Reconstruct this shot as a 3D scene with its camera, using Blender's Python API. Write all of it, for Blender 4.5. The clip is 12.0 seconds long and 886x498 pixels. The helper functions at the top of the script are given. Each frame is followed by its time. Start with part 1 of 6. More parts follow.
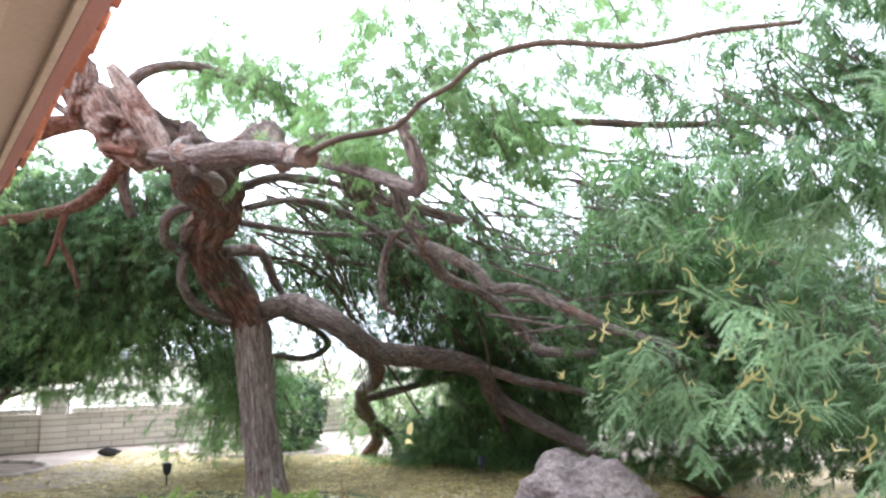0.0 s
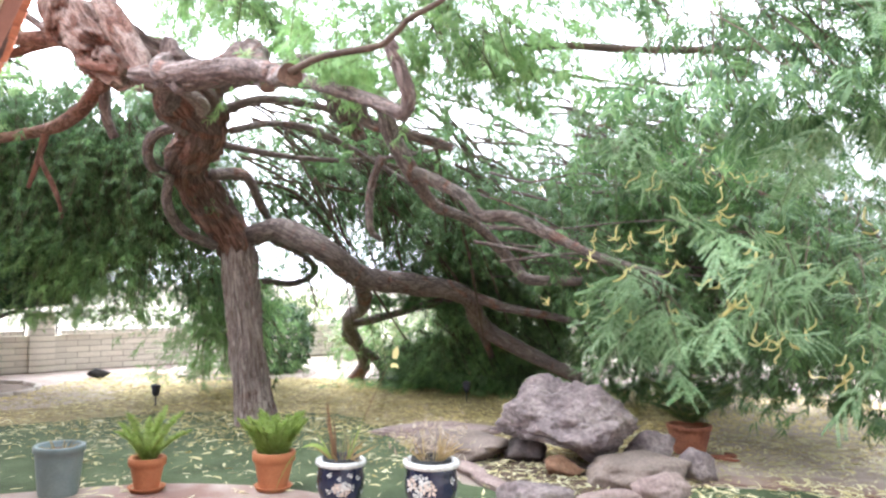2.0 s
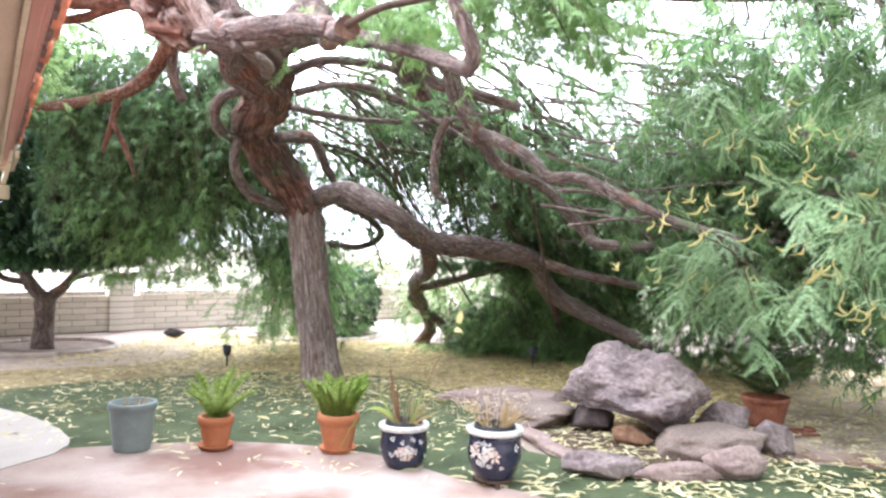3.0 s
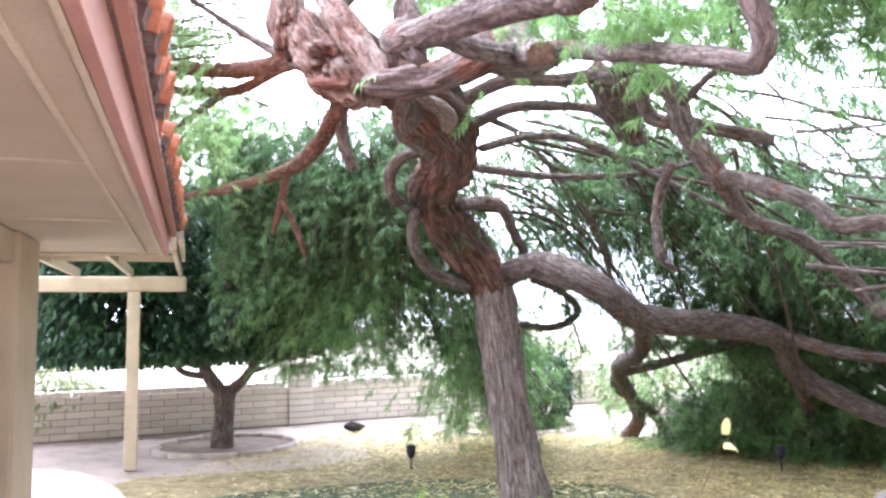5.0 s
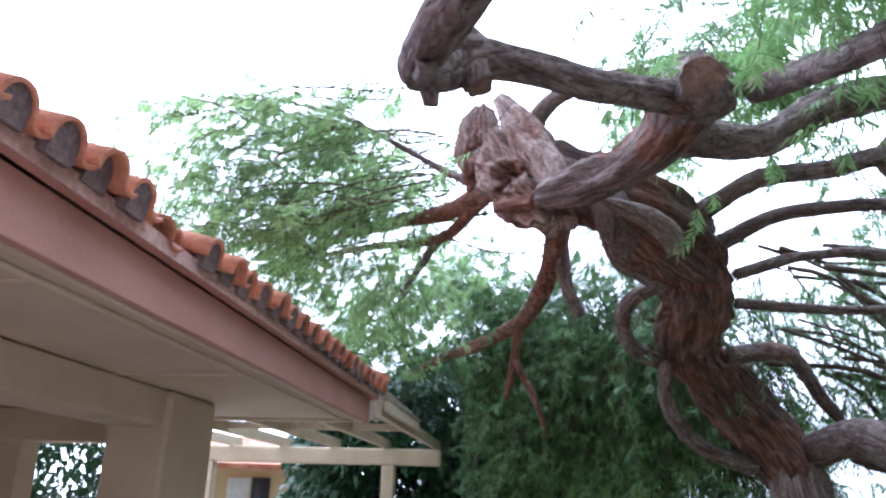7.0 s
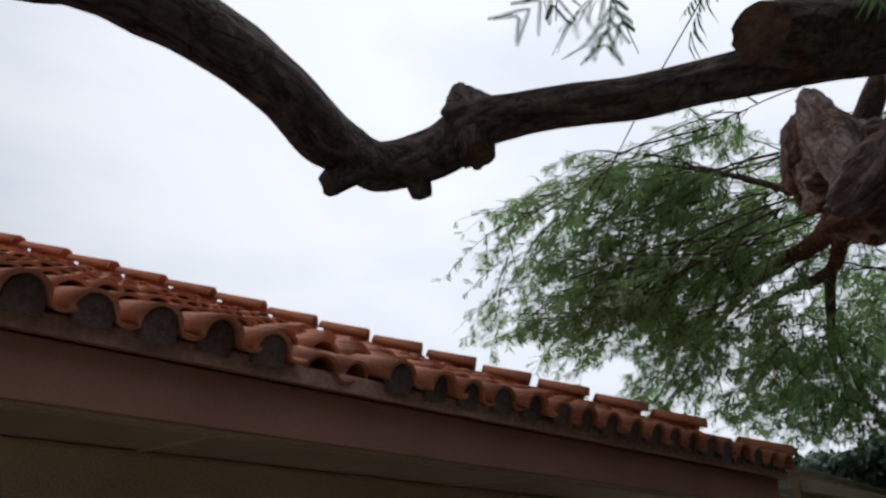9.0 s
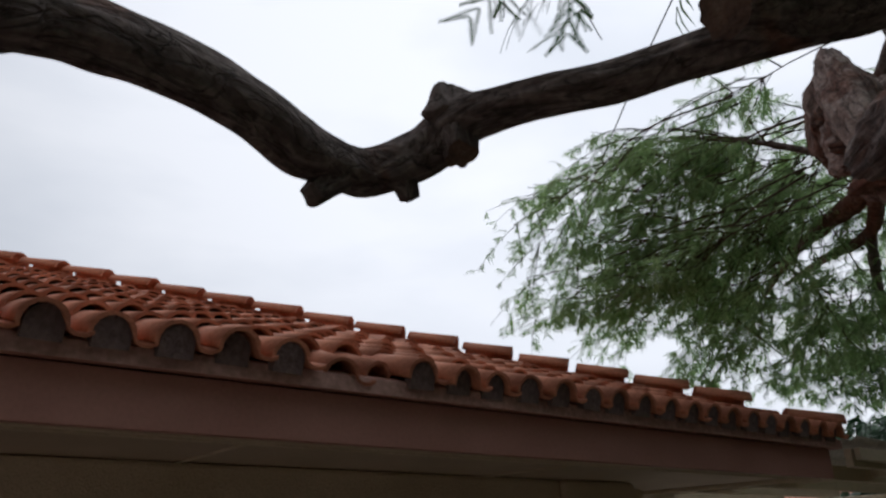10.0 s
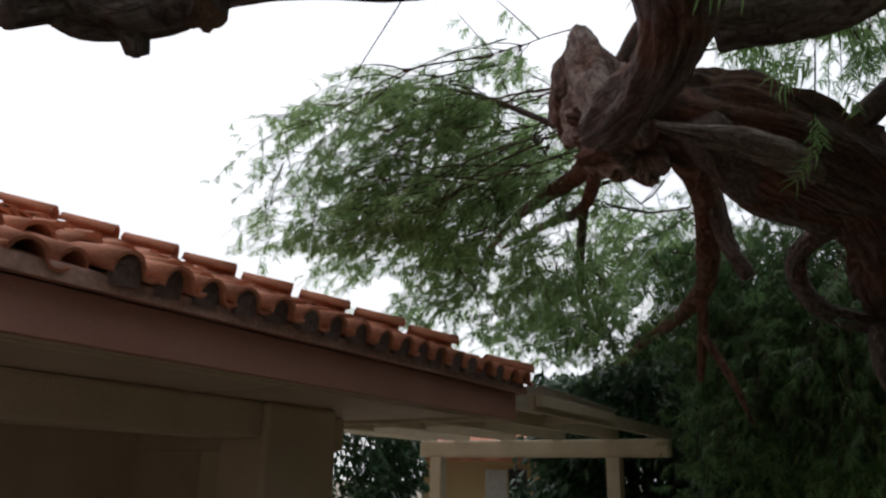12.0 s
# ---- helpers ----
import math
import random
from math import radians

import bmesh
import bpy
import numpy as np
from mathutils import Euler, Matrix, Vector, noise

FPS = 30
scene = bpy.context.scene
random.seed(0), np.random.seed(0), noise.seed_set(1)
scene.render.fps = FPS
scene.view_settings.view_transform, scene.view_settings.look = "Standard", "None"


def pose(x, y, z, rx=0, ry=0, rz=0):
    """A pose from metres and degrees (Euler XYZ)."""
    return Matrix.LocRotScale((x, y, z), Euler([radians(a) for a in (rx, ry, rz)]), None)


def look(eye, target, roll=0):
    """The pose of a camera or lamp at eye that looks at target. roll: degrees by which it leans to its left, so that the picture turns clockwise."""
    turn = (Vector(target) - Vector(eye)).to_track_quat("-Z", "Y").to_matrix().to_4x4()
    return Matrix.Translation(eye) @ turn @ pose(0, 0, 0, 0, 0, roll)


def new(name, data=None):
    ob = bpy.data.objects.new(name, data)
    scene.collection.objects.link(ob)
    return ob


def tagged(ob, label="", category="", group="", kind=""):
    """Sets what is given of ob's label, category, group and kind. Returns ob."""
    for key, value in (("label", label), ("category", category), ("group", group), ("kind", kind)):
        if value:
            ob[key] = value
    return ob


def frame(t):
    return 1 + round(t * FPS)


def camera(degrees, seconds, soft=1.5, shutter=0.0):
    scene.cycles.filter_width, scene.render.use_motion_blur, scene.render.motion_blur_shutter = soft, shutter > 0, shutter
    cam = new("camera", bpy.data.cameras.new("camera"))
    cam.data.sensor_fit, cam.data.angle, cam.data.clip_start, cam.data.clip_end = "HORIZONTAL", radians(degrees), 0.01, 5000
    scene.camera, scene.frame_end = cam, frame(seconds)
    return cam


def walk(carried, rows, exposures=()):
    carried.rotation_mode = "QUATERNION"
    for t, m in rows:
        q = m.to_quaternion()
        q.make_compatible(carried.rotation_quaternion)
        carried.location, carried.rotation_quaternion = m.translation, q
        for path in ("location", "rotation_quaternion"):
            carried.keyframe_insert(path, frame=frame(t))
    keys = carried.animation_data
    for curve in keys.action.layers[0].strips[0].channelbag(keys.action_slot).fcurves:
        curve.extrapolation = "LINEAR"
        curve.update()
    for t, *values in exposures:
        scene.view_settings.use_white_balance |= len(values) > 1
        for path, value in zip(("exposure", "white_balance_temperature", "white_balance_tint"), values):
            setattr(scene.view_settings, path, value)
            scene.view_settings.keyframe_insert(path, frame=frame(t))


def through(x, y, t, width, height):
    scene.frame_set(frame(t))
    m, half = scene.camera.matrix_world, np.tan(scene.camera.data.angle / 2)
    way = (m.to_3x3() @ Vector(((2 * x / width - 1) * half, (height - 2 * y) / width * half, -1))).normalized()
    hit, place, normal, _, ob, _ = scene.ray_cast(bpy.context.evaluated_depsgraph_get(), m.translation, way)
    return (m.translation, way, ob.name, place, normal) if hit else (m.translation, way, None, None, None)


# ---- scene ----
cam = camera(60.2, 12.0, soft=2.5)
PATH = [
    (0, (1.696, 2.247, 1.58), (1.337, 4.194, 1.862), 0.1),
    (0.5, (1.697, 2.27, 1.588), (1.38, 4.235, 1.784), 0.1),
    (1, (1.699, 2.256, 1.566), (1.385, 4.224, 1.738), 0.2),
    (1.5, (1.698, 2.243, 1.56), (1.378, 4.213, 1.699), 0.3),
    (2, (1.699, 2.284, 1.561), (1.368, 4.254, 1.659), 0.8),
    (2.5, (1.709, 2.33, 1.55), (1.304, 4.287, 1.622), 0.9),
    (3, (1.697, 2.422, 1.553), (1.193, 4.357, 1.556), 1.2),
    (3.2, (1.639, 2.531, 1.54), (1.083, 4.452, 1.529), 1.0),
    (4.8, (1.021, 3.463, 1.603), (0.128, 5.247, 1.739), -0.8),
    (5, (0.964, 3.601, 1.621), (0.05, 5.368, 1.819), -1.0),
    (5.5, (0.845, 3.919, 1.684), (-0.152, 5.624, 1.997), -1.5),
    (6, (0.885, 4.261, 1.705), (-0.396, 5.731, 2.152), -0.4),
    (6.5, (0.873, 4.671, 1.677), (-0.56, 5.968, 2.191), -0.6),
    (6.7, (0.873, 4.81, 1.656), (-0.568, 6.066, 2.246), 0.4),
    (8.3, (1.028, 5.86, 1.812), (-0.796, 6.328, 2.485), 3.7),
    (8.5, (1.014, 5.949, 1.834), (-0.807, 6.335, 2.567), 3.7),
    (9, (1.05, 6.137, 1.861), (-0.799, 6.056, 2.618), 1.5),
    (9.5, (1.073, 6.236, 1.869), (-0.751, 5.97, 2.645), 0.0),
    (10, (1.063, 6.264, 1.873), (-0.786, 6.058, 2.607), -1.6),
    (10.5, (1.031, 6.263, 1.875), (-0.843, 6.15, 2.566), -0.8),
    (11, (1.025, 6.268, 1.868), (-0.849, 6.382, 2.558), -0.3),
    (11.5, (0.997, 6.281, 1.862), (-0.868, 6.562, 2.526), -0.4),
    (12, (0.945, 6.284, 1.828), (-0.912, 6.749, 2.407), 1.0),
]
EXPO = [(0, 1.6, 5850, 8), (1.5, 1.88, 6000, 10), (2.5, 2.05, 6050, 13), (3.2, 2.18, 6050, 15), (5.0, 2.25, 5700, 16), (5.5, 2.22, 5400, 16), (6.0, 1.95, 5200, 16), (6.7, 1.45, 5150, 15),
        (8.3, -0.85, 6150, 11), (9.0, -1.6, 6200, 10), (10.5, -1.6, 6250, 10), (11.2, -1.55, 6350, 10), (12.0, -1.25, 6450, 10)]
walk(cam, [(t, look(eye, target, roll)) for t, eye, target, roll in PATH], EXPO)

# ---- sky and sun: a bright overcast day ----
world = bpy.data.worlds.new("overcast_sky")
scene.world = world
world.use_nodes = True
wn, wl = world.node_tree.nodes, world.node_tree.links
sky = wn.new("ShaderNodeTexSky")
sky.sky_type, sky.sun_disc = "NISHITA", False
sky.sun_elevation, sky.sun_rotation = radians(45), radians(292)
hsv = wn.new("ShaderNodeHueSaturation")
hsv.inputs["Saturation"].default_value = 0.22
cloud_co, cloud_map, cloud = wn.new("ShaderNodeTexCoord"), wn.new("ShaderNodeMapping"), wn.new("ShaderNodeTexNoise")
cloud_map.inputs["Scale"].default_value = (1.2, 1.2, 3.5)
cloud.inputs["Scale"].default_value, cloud.inputs["Detail"].default_value = 1.6, 5
cloud_ramp = wn.new("ShaderNodeValToRGB")
cloud_ramp.color_ramp.elements[0].position, cloud_ramp.color_ramp.elements[0].color = 0.3, (0.7, 0.735, 0.8, 1)
cloud_ramp.color_ramp.elements[1].position, cloud_ramp.color_ramp.elements[1].color = 0.62, (0.92, 0.93, 0.97, 1)
veil = wn.new("ShaderNodeMix")
veil.data_type = "RGBA"
veil.inputs[0].default_value = 0.85
bright = wn.new("ShaderNodeVectorMath")
bright.operation = "SCALE"
bright.inputs["Scale"].default_value = 10.0
wl.new(sky.outputs[0], hsv.inputs["Color"])
wl.new(cloud_co.outputs["Generated"], cloud_map.inputs[0])
wl.new(cloud_map.outputs[0], cloud.inputs["Vector"])
wl.new(cloud.outputs["Fac"], cloud_ramp.inputs[0])
# the clouds are brighter round the hidden sun
glow_dot, glow = wn.new("ShaderNodeVectorMath"), wn.new("ShaderNodeMapRange")
glow_dot.operation = "DOT_PRODUCT"
glow_dot.inputs[1].default_value = (-0.656, 0.265, 0.707)
glow.interpolation_type = "SMOOTHSTEP"
glow.inputs["From Min"].default_value, glow.inputs["From Max"].default_value = -0.1, 0.95
glow.inputs["To Min"].default_value, glow.inputs["To Max"].default_value = 3.0, 28.0
wl.new(cloud_co.outputs["Generated"], glow_dot.inputs[0])
wl.new(glow_dot.outputs["Value"], glow.inputs["Value"])
wl.new(glow.outputs[0], bright.inputs["Scale"])
wl.new(cloud_ramp.outputs[0], bright.inputs[0])
wl.new(hsv.outputs[0], veil.inputs[6])
wl.new(bright.outputs[0], veil.inputs[7])
wl.new(veil.outputs[2], wn["Background"].inputs["Color"])
wn["Background"].inputs["Strength"].default_value = 0.13

sun = new("sun", bpy.data.lights.new("sun", "SUN"))
sun.data.energy, sun.data.angle, sun.data.color = 0.6, radians(40), (1, 0.96, 0.9)
sun.matrix_world = look((-18.6, 13.5, 20), (0, 6, 0))


# ---- materials ----
def mat(name, colors, rough=0.8, scale=6.0, detail=6, bump=0.25, bump_scale=40.0, spread=(0.3, 0.7), coords="Object", stretch=(1, 1, 1),
        fine=0.25, per_object=0.0, metallic=0.0, island=0.0, specular=0.4):
    """A two-scale noise material: colours by a large pattern, fine grain over it, and relief."""
    m = bpy.data.materials.new(name)
    m.use_nodes = True
    n, l = m.node_tree.nodes, m.node_tree.links
    b = n["Principled BSDF"]
    co, mp = n.new("ShaderNodeTexCoord"), n.new("ShaderNodeMapping")
    mp.inputs["Scale"].default_value = stretch
    l.new(co.outputs[coords], mp.inputs[0])
    big, small = n.new("ShaderNodeTexNoise"), n.new("ShaderNodeTexNoise")
    big.inputs["Scale"].default_value, big.inputs["Detail"].default_value = scale, detail
    small.inputs["Scale"].default_value, small.inputs["Detail"].default_value = bump_scale, 5
    l.new(mp.outputs[0], big.inputs["Vector"])
    l.new(mp.outputs[0], small.inputs["Vector"])
    ramp = n.new("ShaderNodeValToRGB")
    e = ramp.color_ramp.elements
    e[0].position, e[1].position = spread
    e[0].color, e[1].color = (*colors[0], 1), (*colors[-1], 1)
    for i, c in enumerate(colors[1:-1], 1):
        e.new(spread[0] + (spread[1] - spread[0]) * i / (len(colors) - 1)).color = (*c, 1)
    l.new(big.outputs["Fac"], ramp.inputs[0])
    grain = n.new("ShaderNodeMapRange")
    grain.inputs["From Min"].default_value, grain.inputs["From Max"].default_value = 0.3, 0.7
    grain.inputs["To Min"].default_value, grain.inputs["To Max"].default_value = 1 - fine, 1 + fine
    l.new(small.outputs["Fac"], grain.inputs["Value"])
    mul = n.new("ShaderNodeVectorMath")
    mul.operation = "SCALE"
    l.new(ramp.outputs[0], mul.inputs[0])
    l.new(grain.outputs[0], mul.inputs["Scale"])
    last = mul
    for amount, node, socket in ((per_object, "ShaderNodeObjectInfo", "Random"), (island, "ShaderNodeNewGeometry", "Random Per Island")):
        if amount:
            info, rng, tint = n.new(node), n.new("ShaderNodeMapRange"), n.new("ShaderNodeVectorMath")
            rng.inputs["To Min"].default_value, rng.inputs["To Max"].default_value = 1 - amount, 1 + amount
            tint.operation = "SCALE"
            l.new(info.outputs[socket], rng.inputs["Value"])
            l.new(last.outputs[0], tint.inputs[0])
            l.new(rng.outputs[0], tint.inputs["Scale"])
            last = tint
    l.new(last.outputs[0], b.inputs["Base Color"])
    b.inputs["Roughness"].default_value, b.inputs["Metallic"].default_value = rough, metallic
    b.inputs["Specular IOR Level"].default_value = specular
    if bump:
        bp = n.new("ShaderNodeBump")
        bp.inputs["Strength"].default_value, bp.inputs["Distance"].default_value = bump, 0.02
        l.new(small.outputs["Fac"], bp.inputs["Height"])
        l.new(bp.outputs[0], b.inputs["Normal"])
    return m


def leaf_mat(name, dark, light, through=0.35, gloss=0.45):
    """Leaves: each blade its own shade of green, letting part of the light through."""
    m = bpy.data.materials.new(name)
    m.use_nodes = True
    n, l = m.node_tree.nodes, m.node_tree.links
    b, out = n["Principled BSDF"], n["Material Output"]
    geo, ramp = n.new("ShaderNodeNewGeometry"), n.new("ShaderNodeValToRGB")
    ramp.color_ramp.elements[0].color, ramp.color_ramp.elements[1].color = (*dark, 1), (*light, 1)
    l.new(geo.outputs["Random Per Island"], ramp.inputs[0])
    co, big = n.new("ShaderNodeTexCoord"), n.new("ShaderNodeTexNoise")
    big.inputs["Scale"].default_value = 0.9
    l.new(co.outputs["Object"], big.inputs["Vector"])
    rng, mul = n.new("ShaderNodeMapRange"), n.new("ShaderNodeVectorMath")
    rng.inputs["From Min"].default_value, rng.inputs["From Max"].default_value = 0.3, 0.7
    rng.inputs["To Min"].default_value, rng.inputs["To Max"].default_value = 0.7, 1.3
    mul.operation = "SCALE"
    l.new(big.outputs["Fac"], rng.inputs["Value"])
    l.new(ramp.outputs[0], mul.inputs[0])
    l.new(rng.outputs[0], mul.inputs["Scale"])
    l.new(mul.outputs[0], b.inputs["Base Color"])
    b.inputs["Roughness"].default_value = gloss
    tr, mix = n.new("ShaderNodeBsdfTranslucent"), n.new("ShaderNodeMixShader")
    mix.inputs[0].default_value = through
    l.new(mul.outputs[0], tr.inputs["Color"])
    l.new(b.outputs[0], mix.inputs[1])
    l.new(tr.outputs[0], mix.inputs[2])
    l.new(mix.outputs[0], out.inputs["Surface"])
    return m


def bark_mat(name, greys, reds, red, stretch=0.16, scale=30.0, bump=1.0):
    """Fibrous bark: stringy streaks broken by dark cracks, with redder bare patches."""
    m = bpy.data.materials.new(name)
    m.use_nodes = True
    n, l = m.node_tree.nodes, m.node_tree.links
    b = n["Principled BSDF"]
    co, mp = n.new("ShaderNodeTexCoord"), n.new("ShaderNodeMapping")
    mp.inputs["Scale"].default_value = (1, stretch, 1)
    l.new(co.outputs["UV"], mp.inputs[0])
    streak, crack, patch, grit = (n.new("ShaderNodeTexNoise") for _ in range(4))
    for node, size, detail, twist, vec in ((streak, scale, 8, 1.5, mp.outputs[0]), (crack, scale * 0.55, 5, 2.2, mp.outputs[0]), (patch, 3.2, 6, 1.0, co.outputs["Object"]), (grit, 55, 6, 0.5, co.outputs["Object"])):
        node.inputs["Scale"].default_value, node.inputs["Detail"].default_value, node.inputs["Distortion"].default_value = size, detail, twist
        l.new(vec, node.inputs["Vector"])
    shades = []
    for cols in (greys, reds):
        ramp = n.new("ShaderNodeValToRGB")
        e = ramp.color_ramp.elements
        e[0].position, e[1].position = 0.28, 0.72
        e[0].color, e[1].color = (*cols[0], 1), (*cols[2], 1)
        e.new(0.5).color = (*cols[1], 1)
        l.new(streak.outputs["Fac"], ramp.inputs[0])
        shades.append(ramp)
    where, mix = n.new("ShaderNodeMapRange"), n.new("ShaderNodeMix")
    mix.data_type = "RGBA"
    where.inputs["From Min"].default_value, where.inputs["From Max"].default_value = 0.62 - red * 0.4, 0.72 - red * 0.4
    l.new(patch.outputs["Fac"], where.inputs["Value"])
    l.new(where.outputs[0], mix.inputs[0])
    l.new(shades[0].outputs[0], mix.inputs[6])
    l.new(shades[1].outputs[0], mix.inputs[7])
    # narrow cracks where the second noise passes its middle
    off, rift, fine = n.new("ShaderNodeMath"), n.new("ShaderNodeMapRange"), n.new("ShaderNodeMapRange")
    off.operation = "SUBTRACT"
    off.inputs[1].default_value = 0.5
    absolute = n.new("ShaderNodeMath")
    absolute.operation = "ABSOLUTE"
    l.new(crack.outputs["Fac"], off.inputs[0])
    l.new(off.outputs[0], absolute.inputs[0])
    rift.inputs["From Max"].default_value, rift.inputs["To Min"].default_value = 0.03, 0.55
    l.new(absolute.outputs[0], rift.inputs["Value"])
    fine.inputs["From Min"].default_value, fine.inputs["From Max"].default_value = 0.3, 0.7
    fine.inputs["To Min"].default_value, fine.inputs["To Max"].default_value = 0.72, 1.28
    l.new(grit.outputs["Fac"], fine.inputs["Value"])
    both, tint, high = n.new("ShaderNodeMath"), n.new("ShaderNodeVectorMath"), n.new("ShaderNodeMath")
    both.operation, tint.operation, high.operation = "MULTIPLY", "SCALE", "MULTIPLY"
    l.new(rift.outputs[0], both.inputs[0])
    l.new(fine.outputs[0], both.inputs[1])
    l.new(mix.outputs[2], tint.inputs[0])
    l.new(both.outputs[0], tint.inputs["Scale"])
    l.new(tint.outputs[0], b.inputs["Base Color"])
    l.new(rift.outputs[0], high.inputs[0])
    l.new(streak.outputs["Fac"], high.inputs[1])
    bp = n.new("ShaderNodeBump")
    bp.inputs["Strength"].default_value, bp.inputs["Distance"].default_value = bump, 0.035
    l.new(high.outputs[0], bp.inputs["Height"])
    l.new(bp.outputs[0], b.inputs["Normal"])
    b.inputs["Roughness"].default_value, b.inputs["Specular IOR Level"].default_value = 0.92, 0.25
    return m


GREY_BARK = [(0.08, 0.058, 0.052), (0.165, 0.128, 0.115), (0.29, 0.24, 0.218)]
RED_BARK = [(0.085, 0.04, 0.03), (0.18, 0.092, 0.068), (0.3, 0.185, 0.148)]
BARK = bark_mat("bark", GREY_BARK, RED_BARK, 0.1, 0.3, 24, 0.8)
BARK_OLD = bark_mat("peeling_bark", GREY_BARK, RED_BARK, 0.3, 0.09, 30, 0.9)
BARK_SHAG = bark_mat("shaggy_bark", [(0.055, 0.036, 0.03), (0.125, 0.082, 0.068), (0.23, 0.165, 0.14)], RED_BARK, 0.4, 0.09, 30, 0.9)
BARK_PALE = bark_mat("furrowed_grey_bark", [(0.13, 0.085, 0.07), (0.28, 0.215, 0.19), (0.46, 0.385, 0.35)], RED_BARK, 0.05, 0.1, 34, 1.0)
BARK_RED = bark_mat("red_brown_bark", RED_BARK, [(0.1, 0.045, 0.03), (0.19, 0.085, 0.06), (0.25, 0.14, 0.105)], 0.4, 0.35, 20, 0.7)
TWIG = mat("twig_bark", [(0.05, 0.035, 0.025), (0.12, 0.085, 0.06)], 0.9, 10, 3, 0.2, 60)
CUT_WOOD = mat("cut_wood", [(0.07, 0.045, 0.035), (0.14, 0.085, 0.06), (0.2, 0.14, 0.1)], 0.9, 20, 6, 0.5, 90)
DEAD_WOOD = bark_mat("weathered_dead_wood", [(0.12, 0.075, 0.06), (0.28, 0.2, 0.17), (0.42, 0.335, 0.295)], [(0.06, 0.028, 0.02), (0.17, 0.085, 0.062), (0.3, 0.185, 0.15)], 0.3, 0.25, 26, 1.0)
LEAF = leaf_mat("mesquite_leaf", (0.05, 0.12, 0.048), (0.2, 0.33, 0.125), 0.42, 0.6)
# same leaf for the west crown, its backlight put into a paler green
LEAF_WEST = leaf_mat("backlit_tone_mesquite_leaf", (0.16, 0.29, 0.1), (0.48, 0.64, 0.3), 0.7, 0.6)
# same leaf for the near sprays, paler to hold the light falling on them
LEAF_NEAR = leaf_mat("lit_tone_mesquite_leaf", (0.13, 0.24, 0.11), (0.36, 0.49, 0.27), 0.45, 0.55)
# same leaf for inner and back crown, canopy shade put into a darker green
LEAF_SHADE = leaf_mat("shade_tone_mesquite_leaf", (0.034, 0.085, 0.03), (0.145, 0.25, 0.08), 0.38, 0.6)
LEAF_BRIGHT = leaf_mat("bright_mesquite_leaf", (0.15, 0.28, 0.1), (0.3, 0.46, 0.18), 0.45, 0.6)
LEAF_CITRUS = leaf_mat("citrus_leaf", (0.018, 0.055, 0.024), (0.065, 0.15, 0.06), 0.15, 0.42)
LEAF_BUSH = leaf_mat("bush_leaf", (0.02, 0.06, 0.02), (0.065, 0.13, 0.045), 0.2)
LEAF_PALE = leaf_mat("pale_shrub_leaf", (0.22, 0.27, 0.13), (0.4, 0.45, 0.24), 0.3)
LEAF_FERN = leaf_mat("fern_leaf", (0.24, 0.36, 0.07), (0.54, 0.66, 0.2), 0.4)
LEAF_SAGO = leaf_mat("sago_leaf", (0.06, 0.12, 0.025), (0.24, 0.32, 0.08), 0.3)
DRY = leaf_mat("dry_stalk", (0.32, 0.22, 0.1), (0.6, 0.45, 0.22), 0.2, 0.8)
DRY_BROWN = leaf_mat("dry_brown_stalk", (0.16, 0.09, 0.05), (0.34, 0.2, 0.11), 0.1, 0.8)
DRY_PINK = leaf_mat("faded_flower", (0.42, 0.32, 0.24), (0.62, 0.52, 0.4), 0.3, 0.8)
POD = leaf_mat("seed_pod", (0.4, 0.38, 0.12), (0.66, 0.58, 0.27), 0.3, 0.6)
TILE = mat("clay_tile", [(0.3, 0.1, 0.055), (0.56, 0.215, 0.12), (0.66, 0.29, 0.175)], 0.8, 5, 7, 0.25, 60, (0.3, 0.7), per_object=0.22, fine=0.15)
TILE_REST = mat("clay_tile_field", [(0.3, 0.1, 0.055), (0.56, 0.215, 0.12), (0.66, 0.29, 0.175)], 0.8, 5, 7, 0.25, 60, (0.3, 0.7), island=0.22, fine=0.15)
DECK = mat("rose_painted_roof_edge", [(0.42, 0.25, 0.205), (0.5, 0.31, 0.26)], 0.9, 4, 5, 0.2, 50)
FASCIA = mat("rose_brown_fascia_paint", [(0.4, 0.195, 0.15), (0.46, 0.235, 0.185)], 0.65, 3, 5, 0.12, 70, fine=0.06)
STUCCO = mat("cream_stucco", [(0.5, 0.395, 0.27), (0.58, 0.465, 0.33)], 0.9, 3, 5, 0.5, 120, fine=0.08)
SOFFIT = mat("cream_soffit_paint", [(0.46, 0.365, 0.255), (0.54, 0.435, 0.315)], 0.8, 2.5, 4, 0.1, 60, fine=0.05)
TIMBER = mat("cream_painted_timber", [(0.52, 0.43, 0.3), (0.62, 0.52, 0.38)], 0.75, 6, 5, 0.15, 50, fine=0.08)
SHEET = mat("weathered_roof_sheet", [(0.45, 0.42, 0.36), (0.6, 0.56, 0.48)], 0.7, 5, 5, 0.1, 40)
BLOCK = mat("slump_block", [(0.66, 0.6, 0.52), (0.78, 0.71, 0.63)], 0.95, 4, 6, 0.6, 70, per_object=0.1, fine=0.12)
MORTAR = mat("mortar", [(0.26, 0.22, 0.18), (0.34, 0.29, 0.24)], 0.95, 8, 4, 0.3, 80)
# mortar of the eave stops, darkened to hold the shade inside the tile mouths
MORTAR_DARK = mat("shade_darkened_mortar", [(0.12, 0.08, 0.075), (0.2, 0.14, 0.125)], 0.95, 9, 5, 0.5, 60)
